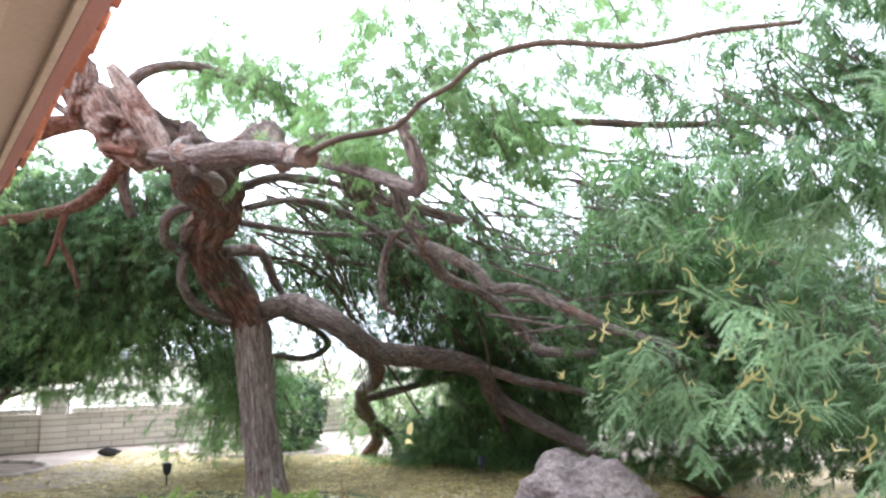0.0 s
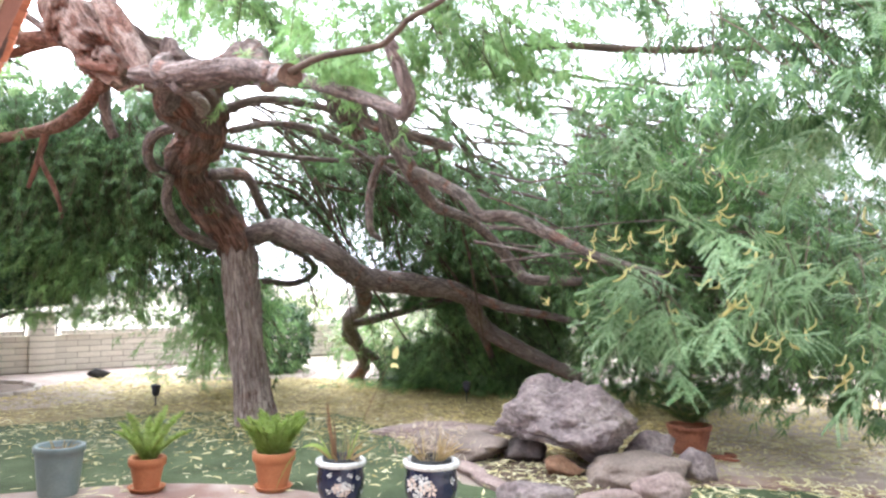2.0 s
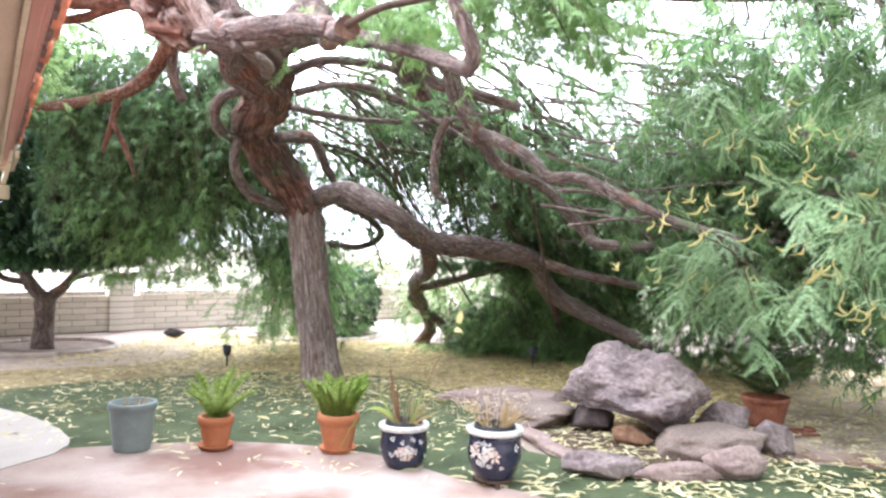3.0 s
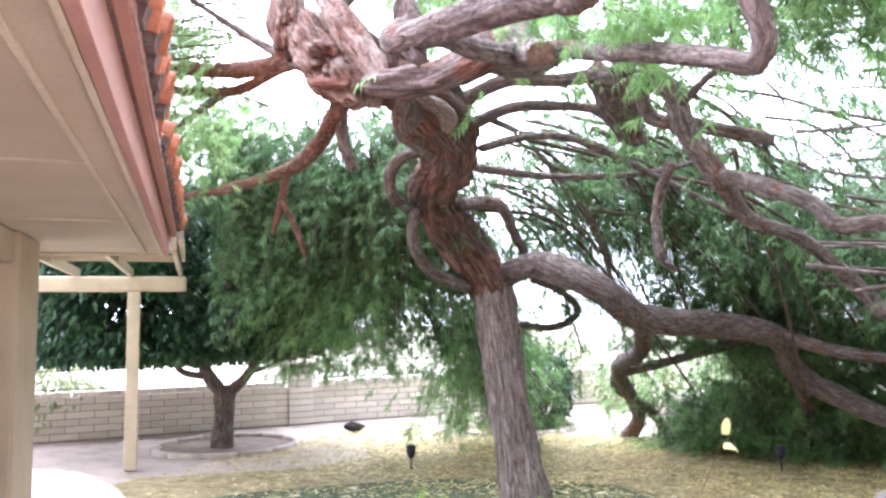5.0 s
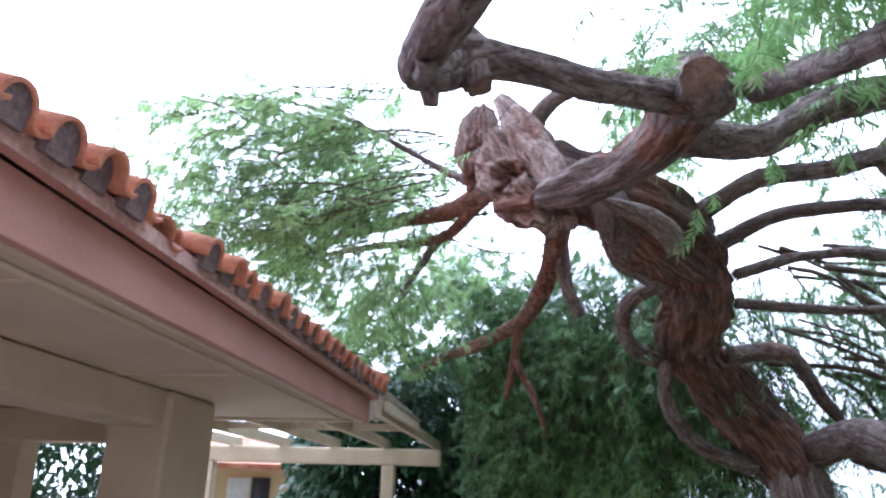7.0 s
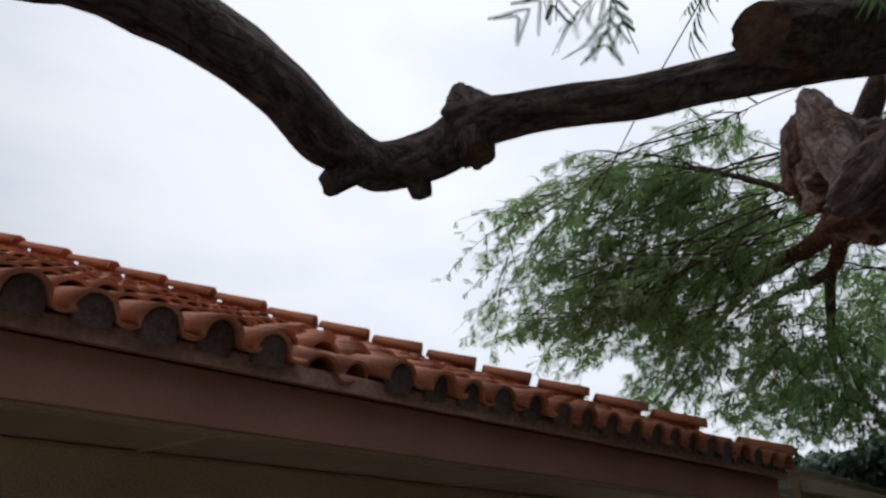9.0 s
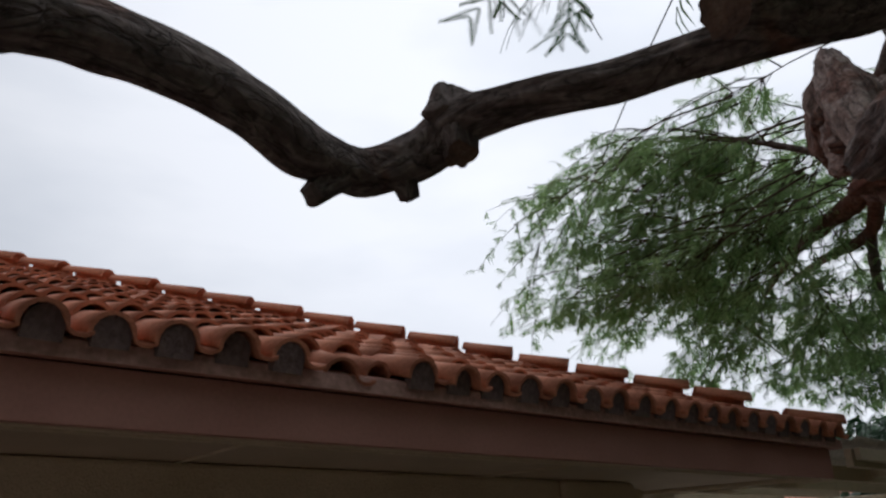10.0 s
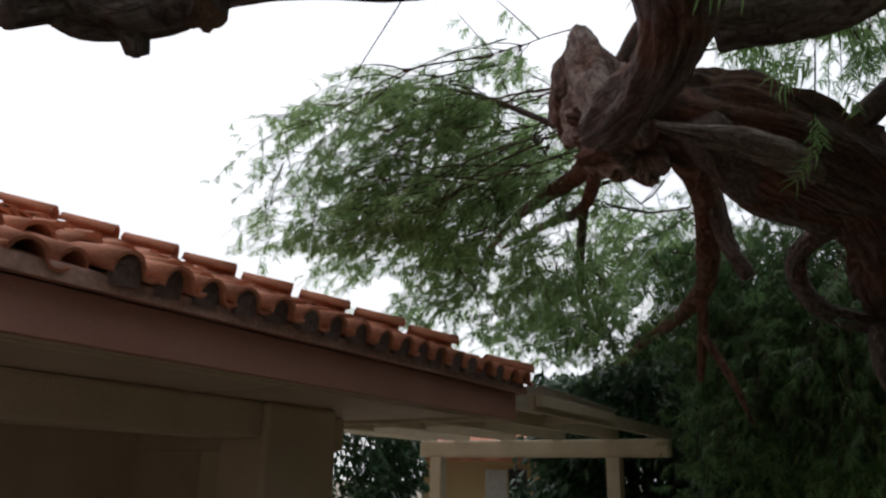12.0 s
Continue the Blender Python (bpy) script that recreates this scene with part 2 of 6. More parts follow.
IRON = mat("white_railing_paint", [(0.6, 0.6, 0.58), (0.75, 0.75, 0.72)], 0.5, 8, 3, 0.05, 60)
DARK_METAL = mat("dark_metal", [(0.03, 0.03, 0.045), (0.06, 0.06, 0.08)], 0.45, 10, 3, 0.05, 50, metallic=0.3)
GRAVEL = mat("pale_gravel", [(0.4, 0.315, 0.265), (0.54, 0.44, 0.38)], 0.95, 3, 10, 0.8, 130, fine=0.35)
DESERT = mat("pale_desert_ground", [(0.4, 0.34, 0.26), (0.5, 0.45, 0.36)], 0.95, 0.3, 8, 0.3, 20)
LAWN = mat("short_lawn", [(0.055, 0.08, 0.036), (0.088, 0.12, 0.055), (0.13, 0.16, 0.08)], 0.95, 2.2, 9, 0.8, 160, fine=0.5)
LITTER = mat("leaf_litter_soil", [(0.19, 0.145, 0.07), (0.32, 0.25, 0.13), (0.44, 0.355, 0.2)], 0.95, 5, 9, 0.7, 110, fine=0.4)
CONCRETE = mat("stained_pink_concrete", [(0.24, 0.13, 0.1), (0.38, 0.285, 0.245), (0.47, 0.385, 0.345)], 0.8, 1.3, 9, 0.15, 90, (0.3, 0.62), fine=0.1)
n, l = CONCRETE.node_tree.nodes, CONCRETE.node_tree.links
base = n["Principled BSDF"].inputs["Base Color"]
spot_co, spot_off, spot_len, spot_noise = n.new("ShaderNodeTexCoord"), n.new("ShaderNodeVectorMath"), n.new("ShaderNodeVectorMath"), n.new("ShaderNodeTexNoise")
spot_off.operation, spot_len.operation = "SUBTRACT", "LENGTH"
spot_off.inputs[1].default_value = (-1.2, 7.45, 0)
spot_noise.inputs["Scale"].default_value, spot_noise.inputs["Detail"].default_value = 3.5, 5
spot_add, spot_edge, spot_mix = n.new("ShaderNodeMath"), n.new("ShaderNodeMapRange"), n.new("ShaderNodeMix")
spot_mix.data_type = "RGBA"
spot_edge.inputs["From Min"].default_value, spot_edge.inputs["From Max"].default_value = 0.75, 1.15
spot_edge.inputs["To Min"].default_value, spot_edge.inputs["To Max"].default_value = 0.75, 0.0
l.new(spot_co.outputs["Object"], spot_off.inputs[0])
l.new(spot_off.outputs[0], spot_len.inputs[0])
l.new(spot_co.outputs["Object"], spot_noise.inputs["Vector"])
l.new(spot_len.outputs["Value"], spot_add.inputs[0])
l.new(spot_noise.outputs["Fac"], spot_add.inputs[1])
l.new(spot_add.outputs[0], spot_edge.inputs["Value"])
l.new(spot_edge.outputs[0], spot_mix.inputs[0])
l.new(base.links[0].from_socket, spot_mix.inputs[6])
spot_mix.inputs[7].default_value = (0.2, 0.085, 0.06, 1)
l.new(spot_mix.outputs[2], base)
CONCRETE_GREY = mat("pale_grey_concrete", [(0.44, 0.4, 0.36), (0.55, 0.51, 0.47)], 0.85, 2, 8, 0.15, 90, fine=0.1)
EDGING = mat("concrete_edging", [(0.4, 0.33, 0.28), (0.52, 0.44, 0.38)], 0.9, 5, 6, 0.3, 60)
ROCK = mat("mauve_boulder_stone", [(0.14, 0.108, 0.11), (0.235, 0.185, 0.18), (0.33, 0.27, 0.255)], 0.9, 3.0, 8, 1.0, 26, (0.3, 0.7), fine=0.35)
SLAB = mat("pink_slab_stone", [(0.2, 0.14, 0.125), (0.3, 0.22, 0.2), (0.38, 0.29, 0.26)], 0.9, 3, 8, 0.4, 40)
SLAB_GREY = mat("grey_brown_slab_stone", [(0.16, 0.12, 0.1), (0.27, 0.21, 0.18)], 0.9, 3, 8, 0.4, 40)
ROCK_DARK = mat("dark_pond_stone", [(0.06, 0.045, 0.045), (0.13, 0.1, 0.095)], 0.85, 6, 8, 0.5, 40)
BROWN_ROCK = mat("brown_stone", [(0.16, 0.08, 0.045), (0.28, 0.16, 0.1)], 0.9, 7, 7, 0.6, 40)
TERRA = mat("terracotta", [(0.46, 0.17, 0.075), (0.56, 0.24, 0.12)], 0.8, 7, 6, 0.15, 70, fine=0.1)
OLD_TERRA = mat("weathered_terracotta", [(0.2, 0.07, 0.04), (0.36, 0.14, 0.08)], 0.85, 9, 6, 0.3, 60)
GREY_POT = mat("grey_green_plastic", [(0.16, 0.21, 0.21), (0.25, 0.31, 0.3)], 0.4, 5, 5, 0.08, 60, fine=0.08)
BLUE_GLAZE = mat("navy_glaze", [(0.012, 0.016, 0.04), (0.02, 0.026, 0.06)], 0.15, 6, 3, 0.02, 30, specular=0.6)
WHITE_GLAZE = mat("white_glaze", [(0.62, 0.62, 0.6), (0.74, 0.73, 0.7)], 0.2, 6, 3, 0.02, 30, specular=0.6)
PINK_GLAZE = mat("pink_flower_glaze", [(0.6, 0.47, 0.4), (0.68, 0.56, 0.47)], 0.25, 14, 3, 0.02, 30)
BLACK_PLASTIC = mat("black_plastic", [(0.012, 0.012, 0.013), (0.025, 0.025, 0.027)], 0.5, 6, 3, 0.05, 40)
SOIL = mat("dry_soil", [(0.07, 0.045, 0.03), (0.14, 0.095, 0.065)], 0.95, 14, 7, 0.6, 60)
SOIL_PALE = mat("pale_brown_soil", [(0.17, 0.12, 0.09), (0.27, 0.2, 0.155)], 0.95, 6, 8, 0.6, 80, fine=0.3)
LEAF_FALLEN = leaf_mat("fallen_leaf", (0.4, 0.3, 0.1), (0.84, 0.72, 0.34), 0.1, 0.7)
LEAF_FALLEN_PALE = leaf_mat("fallen_pale_leaf", (0.6, 0.52, 0.26), (0.8, 0.75, 0.5), 0.1, 0.7)
YELLOW_STUCCO = mat("yellow_stucco", [(0.6, 0.46, 0.24), (0.68, 0.54, 0.3)], 0.9, 2, 4, 0.3, 60)
WINDOW_DARK = mat("dark_window_glass", [(0.02, 0.022, 0.025), (0.03, 0.032, 0.036)], 0.08, 2, 2, 0, specular=0.5)
SCREEN_DARK = mat("dark_screen_door", [(0.03, 0.03, 0.028), (0.05, 0.048, 0.045)], 0.6, 5, 3, 0.1, 80)
DOG_DARK = mat("dark_lava_stone", [(0.02, 0.016, 0.015), (0.05, 0.042, 0.04)], 0.9, 12, 5, 0.6, 40)


# ---- builders ----
def mesh_of(bm, name, material, smooth=False):
    me = bpy.data.meshes.new(name)
    bm.to_mesh(me)
    bm.free()
    for m in material if isinstance(material, (list, tuple)) else [material]:
        me.materials.append(m)
    if smooth:
        for p in me.polygons:
            p.use_smooth = True
    return me


def part(name, bm, material, parent=None, label="", smooth=False, loc=None):
    ob = new(name, bm if isinstance(bm, bpy.types.Mesh) else mesh_of(bm, name, material, smooth))
    if parent:
        ob.parent = parent
    if loc:
        ob.location = loc
    return tagged(ob, label=label)


def raw(name, verts, faces, material, parent=None, label="", smooth=False, mats=None):
    """One object straight from arrays."""
    me = bpy.data.meshes.new(name)
    me.from_pydata(verts if isinstance(verts, list) else verts.tolist(), [], faces if isinstance(faces, list) else faces.tolist())
    for m in material if isinstance(material, (list, tuple)) else [material]:
        me.materials.append(m)
    if mats is not None:
        me.polygons.foreach_set("material_index", mats)
    if smooth:
        me.polygons.foreach_set("use_smooth", [True] * len(me.polygons))
    me.update()
    ob = new(name, me)
    if parent:
        ob.parent = parent
    return tagged(ob, label=label)


def empty(name, loc=(0, 0, 0), rz=0.0):
    ob = new(name)
    ob.location, ob.rotation_euler = loc, (0, 0, rz)
    ob.empty_display_size = 0.1
    return ob


def box_bm(x0, x1, y0, y1, z0, z1, bevel=0.0, bm=None):
    bm = bm or bmesh.new()
    r = bmesh.ops.create_cube(bm, size=1, matrix=Matrix.Translation(((x0 + x1) / 2, (y0 + y1) / 2, (z0 + z1) / 2)) @ Matrix.Diagonal((x1 - x0, y1 - y0, z1 - z0, 1)))
    if bevel:
        edges = list({e for v in r["verts"] for e in v.link_edges})
        bmesh.ops.bevel(bm, geom=edges, offset=bevel, segments=2, affect="EDGES", profile=0.6)
    return bm


def lathe_bm(profile, segments=40, wobble=0.0):
    """A turned form from (radius, height) pairs, running from outside round to inside."""
    bm = bmesh.new()
    rings = []
    for r, z in profile:
        rings.append([bm.verts.new(((r + wobble * math.sin(3 * a)) * math.cos(a), (r + wobble * math.sin(3 * a)) * math.sin(a), z))
                      for a in (2 * math.pi * i / segments for i in range(segments))])
    for p, q in zip(rings, rings[1:]):
        for i in range(segments):
            bm.faces.new((p[i], p[(i + 1) % segments], q[(i + 1) % segments], q[i]))
    bm.faces.new(list(reversed(rings[0])))
    bm.faces.new(rings[-1])
    return bm


def smooth_line(pts, step):
    """A Catmull-Rom line through points (x, y, z, radius), sampled about every step metres."""
    p = np.array(pts, float)
    p = np.vstack([2 * p[0] - p[1], p, 2 * p[-1] - p[-2]])
    out = []
    for i in range(1, len(p) - 2):
        n = max(2, int(np.linalg.norm(p[i + 1, :3] - p[i, :3]) / step))
        for t in np.arange(n) / n:
            out.append(0.5 * (2 * p[i] + (p[i + 1] - p[i - 1]) * t + (2 * p[i - 1] - 5 * p[i] + 4 * p[i + 1] - p[i + 2]) * t * t
                              + (3 * p[i] - p[i - 1] - 3 * p[i + 1] + p[i + 2]) * t ** 3))
    out.append(p[-2])
    return np.array(out)


def limb(name, pts, parent, material=None, sides=14, step=0.05, knots=0.12, ridges=0.05, label="", cut=False, seed=0):
    """A bark-covered limb: a tube along a smooth line, with knots, long ridges and a closed end."""
    line = smooth_line(pts, step)
    n = len(line)
    d = np.gradient(line[:, :3], axis=0)
    d /= np.linalg.norm(d, axis=1)[:, None] + 1e-9
    up = np.array([0.31, 0.2, 0.93]) if abs(d[0][2]) < 0.8 else np.array([1.0, 0.1, 0.05])
    a = np.cross(d[0], up)
    length = np.concatenate([[0], np.cumsum(np.linalg.norm(np.diff(line[:, :3], axis=0), axis=1))])
    bm = bmesh.new()
    uv = bm.loops.layers.uv.new("UVMap")
    rings = []
    off = Vector((seed * 3.7 + line[0][0], line[0][1], line[0][2]))
    for i in range(n):
        a = a - d[i] * np.dot(a, d[i])
        a /= np.linalg.norm(a)
        b = np.cross(d[i], a)
        ring = []
        for k in range(sides):
            w = 2 * math.pi * k / sides
            c, s = math.cos(w), math.sin(w)
            tw = w + 0.7 * length[i] + 0.5 * noise.noise(Vector((0.3, seed, length[i] * 1.7)))
            c2, s2 = math.cos(tw), math.sin(tw)
            q = Vector((c * 0.8, s * 0.8, length[i] * 2.2)) + off
            r = line[i][3] * (1 + knots * noise.noise(q * 1.3) * 1.6 + knots * 0.7 * noise.noise(q * 3.1))
            r *= 1 + ridges * noise.noise(Vector((c2 * 3.5, s2 * 3.5, length[i] * 1.4)) + off) + ridges * 0.7 * noise.noise(Vector((c2 * 8, s2 * 8, length[i] * 4)) + off)
            if sides >= 20:
                # shaggy strips with deep furrows between them, and swellings along the limb
                q = Vector((c2 * 2.6, s2 * 2.6, length[i] * 1.3)) + off
                strip = 1 - 2 * abs(noise.noise(q)) - 1.1 * abs(noise.noise(q * 2.7))
                r *= 1 + ridges * 0.9 * strip + 0.35 * ridges * noise.noise(Vector((c2 * 6, s2 * 6, length[i] * 14)) + off) + 0.6 * knots * abs(noise.noise(Vector((c, s, length[i] * 3.5)) + off))
            ring.append(bm.verts.new(line[i, :3] + r * (c * a + s * b)))
        rings.append(ring)
    girth = 2 * math.pi * float(line[:, 3].mean())
    for i in range(n - 1):
        for k in range(sides):
            f = bm.faces.new((rings[i][k], rings[i][(k + 1) % sides], rings[i + 1][(k + 1) % sides], rings[i + 1][k]))
            f.smooth = True
            for lp, (u, v) in zip(f.loops, ((k, i), (k + 1, i), (k + 1, i + 1), (k, i + 1))):
                lp[uv].uv = (u / sides * girth, length[v])
    for ring, flip, way, row in ((rings[0], True, -d[0], line[0]), (rings[-1], False, d[-1], line[-1])):
        mid = bm.verts.new(row[:3] + way * row[3] * (0.0 if cut else 0.3))
        for k in range(sides):
            t = (ring[k], ring[(k + 1) % sides], mid)
            f = bm.faces.new(tuple(reversed(t)) if flip else t)
            f.material_index = 1 if cut else 0
            f.smooth = not cut
    return part(name, bm, [material or BARK, CUT_WOOD], parent, label)


def rotations(yaw, pitch, roll):
    """Turns for many sprigs at once: roll about x, then pitch about y, then yaw about z."""
    cy, sy, cp, sp, cr, sr = np.cos(yaw), np.sin(yaw), np.cos(pitch), np.sin(pitch), np.cos(roll), np.sin(roll)
    m = np.empty((len(yaw), 3, 3))
    m[:, 0, 0], m[:, 0, 1], m[:, 0, 2] = cy * cp, cy * sp * sr - sy * cr, cy * sp * cr + sy * sr
    m[:, 1, 0], m[:, 1, 1], m[:, 1, 2] = sy * cp, sy * sp * sr + cy * cr, sy * sp * cr - cy * sr
    m[:, 2, 0], m[:, 2, 1], m[:, 2, 2] = -sp, cp * sr, cp * cr
    return m


def scatter(template, pos, yaw, pitch, roll, size):
    """Copies of a small template (verts, quads) laid at many places, as one set of verts and quads."""
    tv, tf = template
    v = np.einsum("nij,kj->nki", rotations(yaw, pitch, roll), tv) * size[:, None, None] + pos[:, None, :]
    f = tf[None, :, :] + (np.arange(len(pos)) * len(tv))[:, None, None]
    return v.reshape(-1, 3), f.reshape(-1, tf.shape[1])


def blade(p, d, n, length, width, droop=0.2, cuts=2):
    """A narrow drooping blade as quads: widest in the middle, pointed at its end."""
    d, n = np.array(d, float), np.array(n, float)
    side = np.cross(d, n)
    side /= np.linalg.norm(side) + 1e-9
    v, f = [], []
    for i in range(cuts + 1):
        t = i / cuts
        w = width * (0.35 + 0.65 * math.sin(math.pi * min(1, t * 0.8 + 0.2))) * (1 - 0.85 * t ** 4) / 2
        c = np.array(p) + d * length * t - np.array((0, 0, 1)) * droop * length * t * t
        v += [c - side * w, c + side * w]
    for i in range(cuts):
        f.append((2 * i, 2 * i + 1, 2 * i + 3, 2 * i + 2))
    return v, f


def join(pieces):
    v, f = [], []
    for pv, pf in pieces:
        f += [tuple(i + len(v) for i in q) for q in pf]
        v += list(pv)
    return np.array(v, float), np.array(f)


def sprig(seed, pairs=5, length=1.0, narrow=0.06, cuts=2):
    """A feathery twice-divided leaf along +x, about one unit long: a stalk and drooping pinnae."""
    r = random.Random(seed)
    out = [blade((0, 0, 0), (1, 0, 0.05), (0, 0, 1), length * 0.72, 0.02, 0.25, 1)]
    for i in range(pairs):
        t = 0.14 + 0.58 * i / (pairs - 1)
        for s in (-1, 1):
            w = math.radians(r.uniform(25, 65)) * s
            d = (math.cos(w), math.sin(w), r.uniform(-0.5, 0.1))
            out.append(blade((t * length, 0, -0.25 * t * t * 0.72), d, (r.uniform(-0.3, 0.3), r.uniform(-0.3, 0.3), 1),
                             length * r.uniform(0.24, 0.4), narrow * r.uniform(0.8, 1.2), r.uniform(0.1, 0.8), cuts))
    return join(out)


def fine_sprig(seed, pairs=4, leaflets=18, broad=1.0, wide=0.028):
    """The same leaf with every small leaflet built, for what hangs close to the camera."""
    r = random.Random(seed)
    out = [blade((0, 0, 0), (1, 0, 0), (0, 0, 1), 0.7, 0.012, 0.1, 1)]
    for i in range(pairs):
        t = 0.1 + 0.6 * i / (pairs - 1)
        for s in (-1, 1):
            w = math.radians(r.uniform(25, 55)) * s
            d = np.array((math.cos(w), math.sin(w), r.uniform(-0.4, -0.05)))
            ln = r.uniform(0.4, 0.6)
            side = np.array((-math.sin(w), math.cos(w), 0))
            out.append(blade((t, 0, -0.1 * t * t), d, (0, 0, 1), ln, 0.008, 0.2, 1))
            for k in range(leaflets):
                q = (k + 1) / (leaflets + 1)
                c = np.array((t, 0, -0.1 * t * t)) + d * ln * q - np.array((0, 0, 0.2 * ln * q * q))
                for e in (-1, 1):
                    out.append(blade(c, side * e + d * 0.45, (0, 0, 1), 0.06 * broad * (1 - 0.5 * abs(q - 0.4)), wide, 0.1, 1))
    return join(out)


SPRIGS = [sprig(i, 6 + i % 3, narrow=0.052) for i in range(6)]
SPRIGS_FAR = [sprig(i + 10, 6, cuts=1, narrow=0.07) for i in range(6)]
FINE = [fine_sprig(i) for i in range(3)]
FEATHER = [fine_sprig(i + 20, 3 + i % 2, 13, 1.2, 0.05) for i in range(4)]


def twig_lines(rng, starts, ways, lengths, droop, bits=6):
    """Many thin arching twigs: their points, shape (twigs, bits + 1, 3)."""
    t = np.linspace(0, 1, bits + 1)[None, :, None]
    bend = rng.normal(0, 0.12, (len(starts), 1, 3))
    p = starts[:, None, :] + ways[:, None, :] * lengths[:, None, None] * t + bend * lengths[:, None, None] * t * t
    p[:, :, 2] -= (droop * lengths)[:, None] * t[:, :, 0] ** 2
    return p


def twig_mesh(lines, radius):
    """Three-sided thin tubes along the lines."""
    n, k, _ = lines.shape
    ring = np.array([(math.cos(a), math.sin(a), 0.6 * math.sin(a + 1)) for a in (0, 2.09, 4.19)])
    taper = np.linspace(1, 0.35, k)[None, :, None, None]
    v = lines[:, :, None, :] + ring[None, None] * radius * taper
    v = v.reshape(-1, 3)
    f = []
    base = np.arange(n)[:, None] * k * 3
    for i in range(k - 1):
        for s in range(3):
            f.append(np.stack([base[:, 0] + i * 3 + s, base[:, 0] + i * 3 + (s + 1) % 3, base[:, 0] + (i + 1) * 3 + (s + 1) % 3, base[:, 0] + (i + 1) * 3 + s], 1))
    return v, np.concatenate(f)


def open_below(lines):
    """Twigs that leave the space round the long low limb open."""
    x, y, z = lines[..., 0], lines[..., 1], lines[..., 2]
    return ~((x > -1.7) & (x < 1.75) & (y > 8.6) & (y < 13.0) & (z < 2.12 - 0.3 * (x + 1))).any(axis=1)


def foliage(name, parent, centre, radii, twigs, seed, out=(0, 0, 0), size=(0.16, 0.3), per=11, droop=0.6, length=(0.6, 1.4), material=None,
            label="", floor=0.05, templates=None, radius=0.006, flow=0.6, keep=None, along=None):
    """One mass of a feathery crown: twigs that arch outwards and down from inside an uneven cloud, with sprigs along them."""
    rng = np.random.default_rng(seed)
    if along is None:
        p = rng.normal(0, 1, (twigs, 3))
        p /= np.linalg.norm(p, axis=1)[:, None]
        p *= rng.uniform(0.15, 1, (twigs, 1)) ** 0.5
        # gather the twigs into clumps so that the sky shows between them
        hubs = rng.normal(0, 0.55, (max(4, twigs // 22), 3))
        p = 0.5 * p + 0.5 * (hubs[rng.integers(0, len(hubs), twigs)] + rng.normal(0, 0.18, (twigs, 3)))
        start = np.array(centre) + p * np.array(radii)
    else:
        # or let them spring from the outer two thirds of the given branches
        rows = rng.integers(0, len(along), twigs)
        q = rng.uniform(0.9, len(along[0]) - 1.001, twigs)
        k = q.astype(int)
        pts = np.array(along)[:, :, :3]
        start = pts[rows, k] + (pts[rows, k + 1] - pts[rows, k]) * (q - k)[:, None]
        p = (pts[rows, -1] - pts[rows, 0]) / np.linalg.norm(pts[rows, -1] - pts[rows, 0], axis=1)[:, None] + rng.normal(0, 0.5, (twigs, 3))
    way = p * (1 - flow) + np.array(out) * flow + rng.normal(0, 0.35, (twigs, 3))
    way /= np.linalg.norm(way, axis=1)[:, None]
    lines = twig_lines(rng, start, way, rng.uniform(*length, twigs), rng.uniform(0.3, 1.2, twigs) * droop)
    lines[:, :, 2] = np.maximum(lines[:, :, 2], floor)
    lines = lines[open_below(lines)]
    if keep is not None:
        lines = lines[keep(lines)]
    tv, tf = twig_mesh(lines, radius)
    n = len(lines)
    t = rng.uniform(0.12, 1, (n, per))
    seg = np.minimum((t * (lines.shape[1] - 1)).astype(int), lines.shape[1] - 2)
    fr = t * (lines.shape[1] - 1) - seg
    a, b = np.take_along_axis(lines, seg[:, :, None], 1), np.take_along_axis(lines, seg[:, :, None] + 1, 1)
    pos = (a + (b - a) * fr[:, :, None]).reshape(-1, 3)
    yaw = np.arctan2((b - a)[..., 1], (b - a)[..., 0]).reshape(-1) + rng.normal(0, 0.9, len(pos))
    pitch = rng.normal(0.35, 0.4, len(pos))
    roll = rng.normal(0, 0.4, len(pos))
    sz = rng.uniform(*size, len(pos))
    which = rng.integers(0, len(templates or SPRIGS), len(pos))
    vs, fs, base = [], [], 0
    for i, tpl in enumerate(templates or SPRIGS):
        m = which == i
        v, f = scatter(tpl, pos[m], yaw[m], pitch[m], roll[m], sz[m])
        vs.append(v)
        fs.append(f + base)
        base += len(v)
    v, f = np.concatenate(vs), np.concatenate(fs)
    v[:, 2] = np.maximum(v[:, 2], 0.012)
    crown = raw(name, v, f, material or LEAF, parent, label)
    raw("brushwood", tv, tf, TWIG, crown)["kind"] = "stuff"
    return crown


# ---- ground ----
def sheet(name, outline, z, material, label, depth=0.0, category="ground", rough_edge=0.0, seed=0):
    """A flat area inside a smooth closed outline, with a real edge of the given depth."""
    pts = [(*p, 0, 0) for p in outline]
    line = smooth_line(pts + [pts[0]], 0.12)[:-1]
    bm = bmesh.new()
    vs = []
    for x, y, *_ in line:
        k = rough_edge * noise.noise(Vector((x * 3, y * 3, seed)))
        vs.append(bm.verts.new((x + k, y + k, z)))
    f = bm.faces.new(vs)
    if f.normal.z < 0:
        f.normal_flip()
    if depth:
        r = bmesh.ops.extrude_face_region(bm, geom=[f])
        bmesh.ops.translate(bm, verts=[g for g in r["geom"] if isinstance(g, bmesh.types.BMVert)], vec=(0, 0, -depth))
        bmesh.ops.recalc_face_normals(bm, faces=bm.faces)
    bmesh.ops.triangulate(bm, faces=[f for f in bm.faces if len(f.verts) > 4])
    return tagged(part(name, bm, material), label, category, kind="structure")


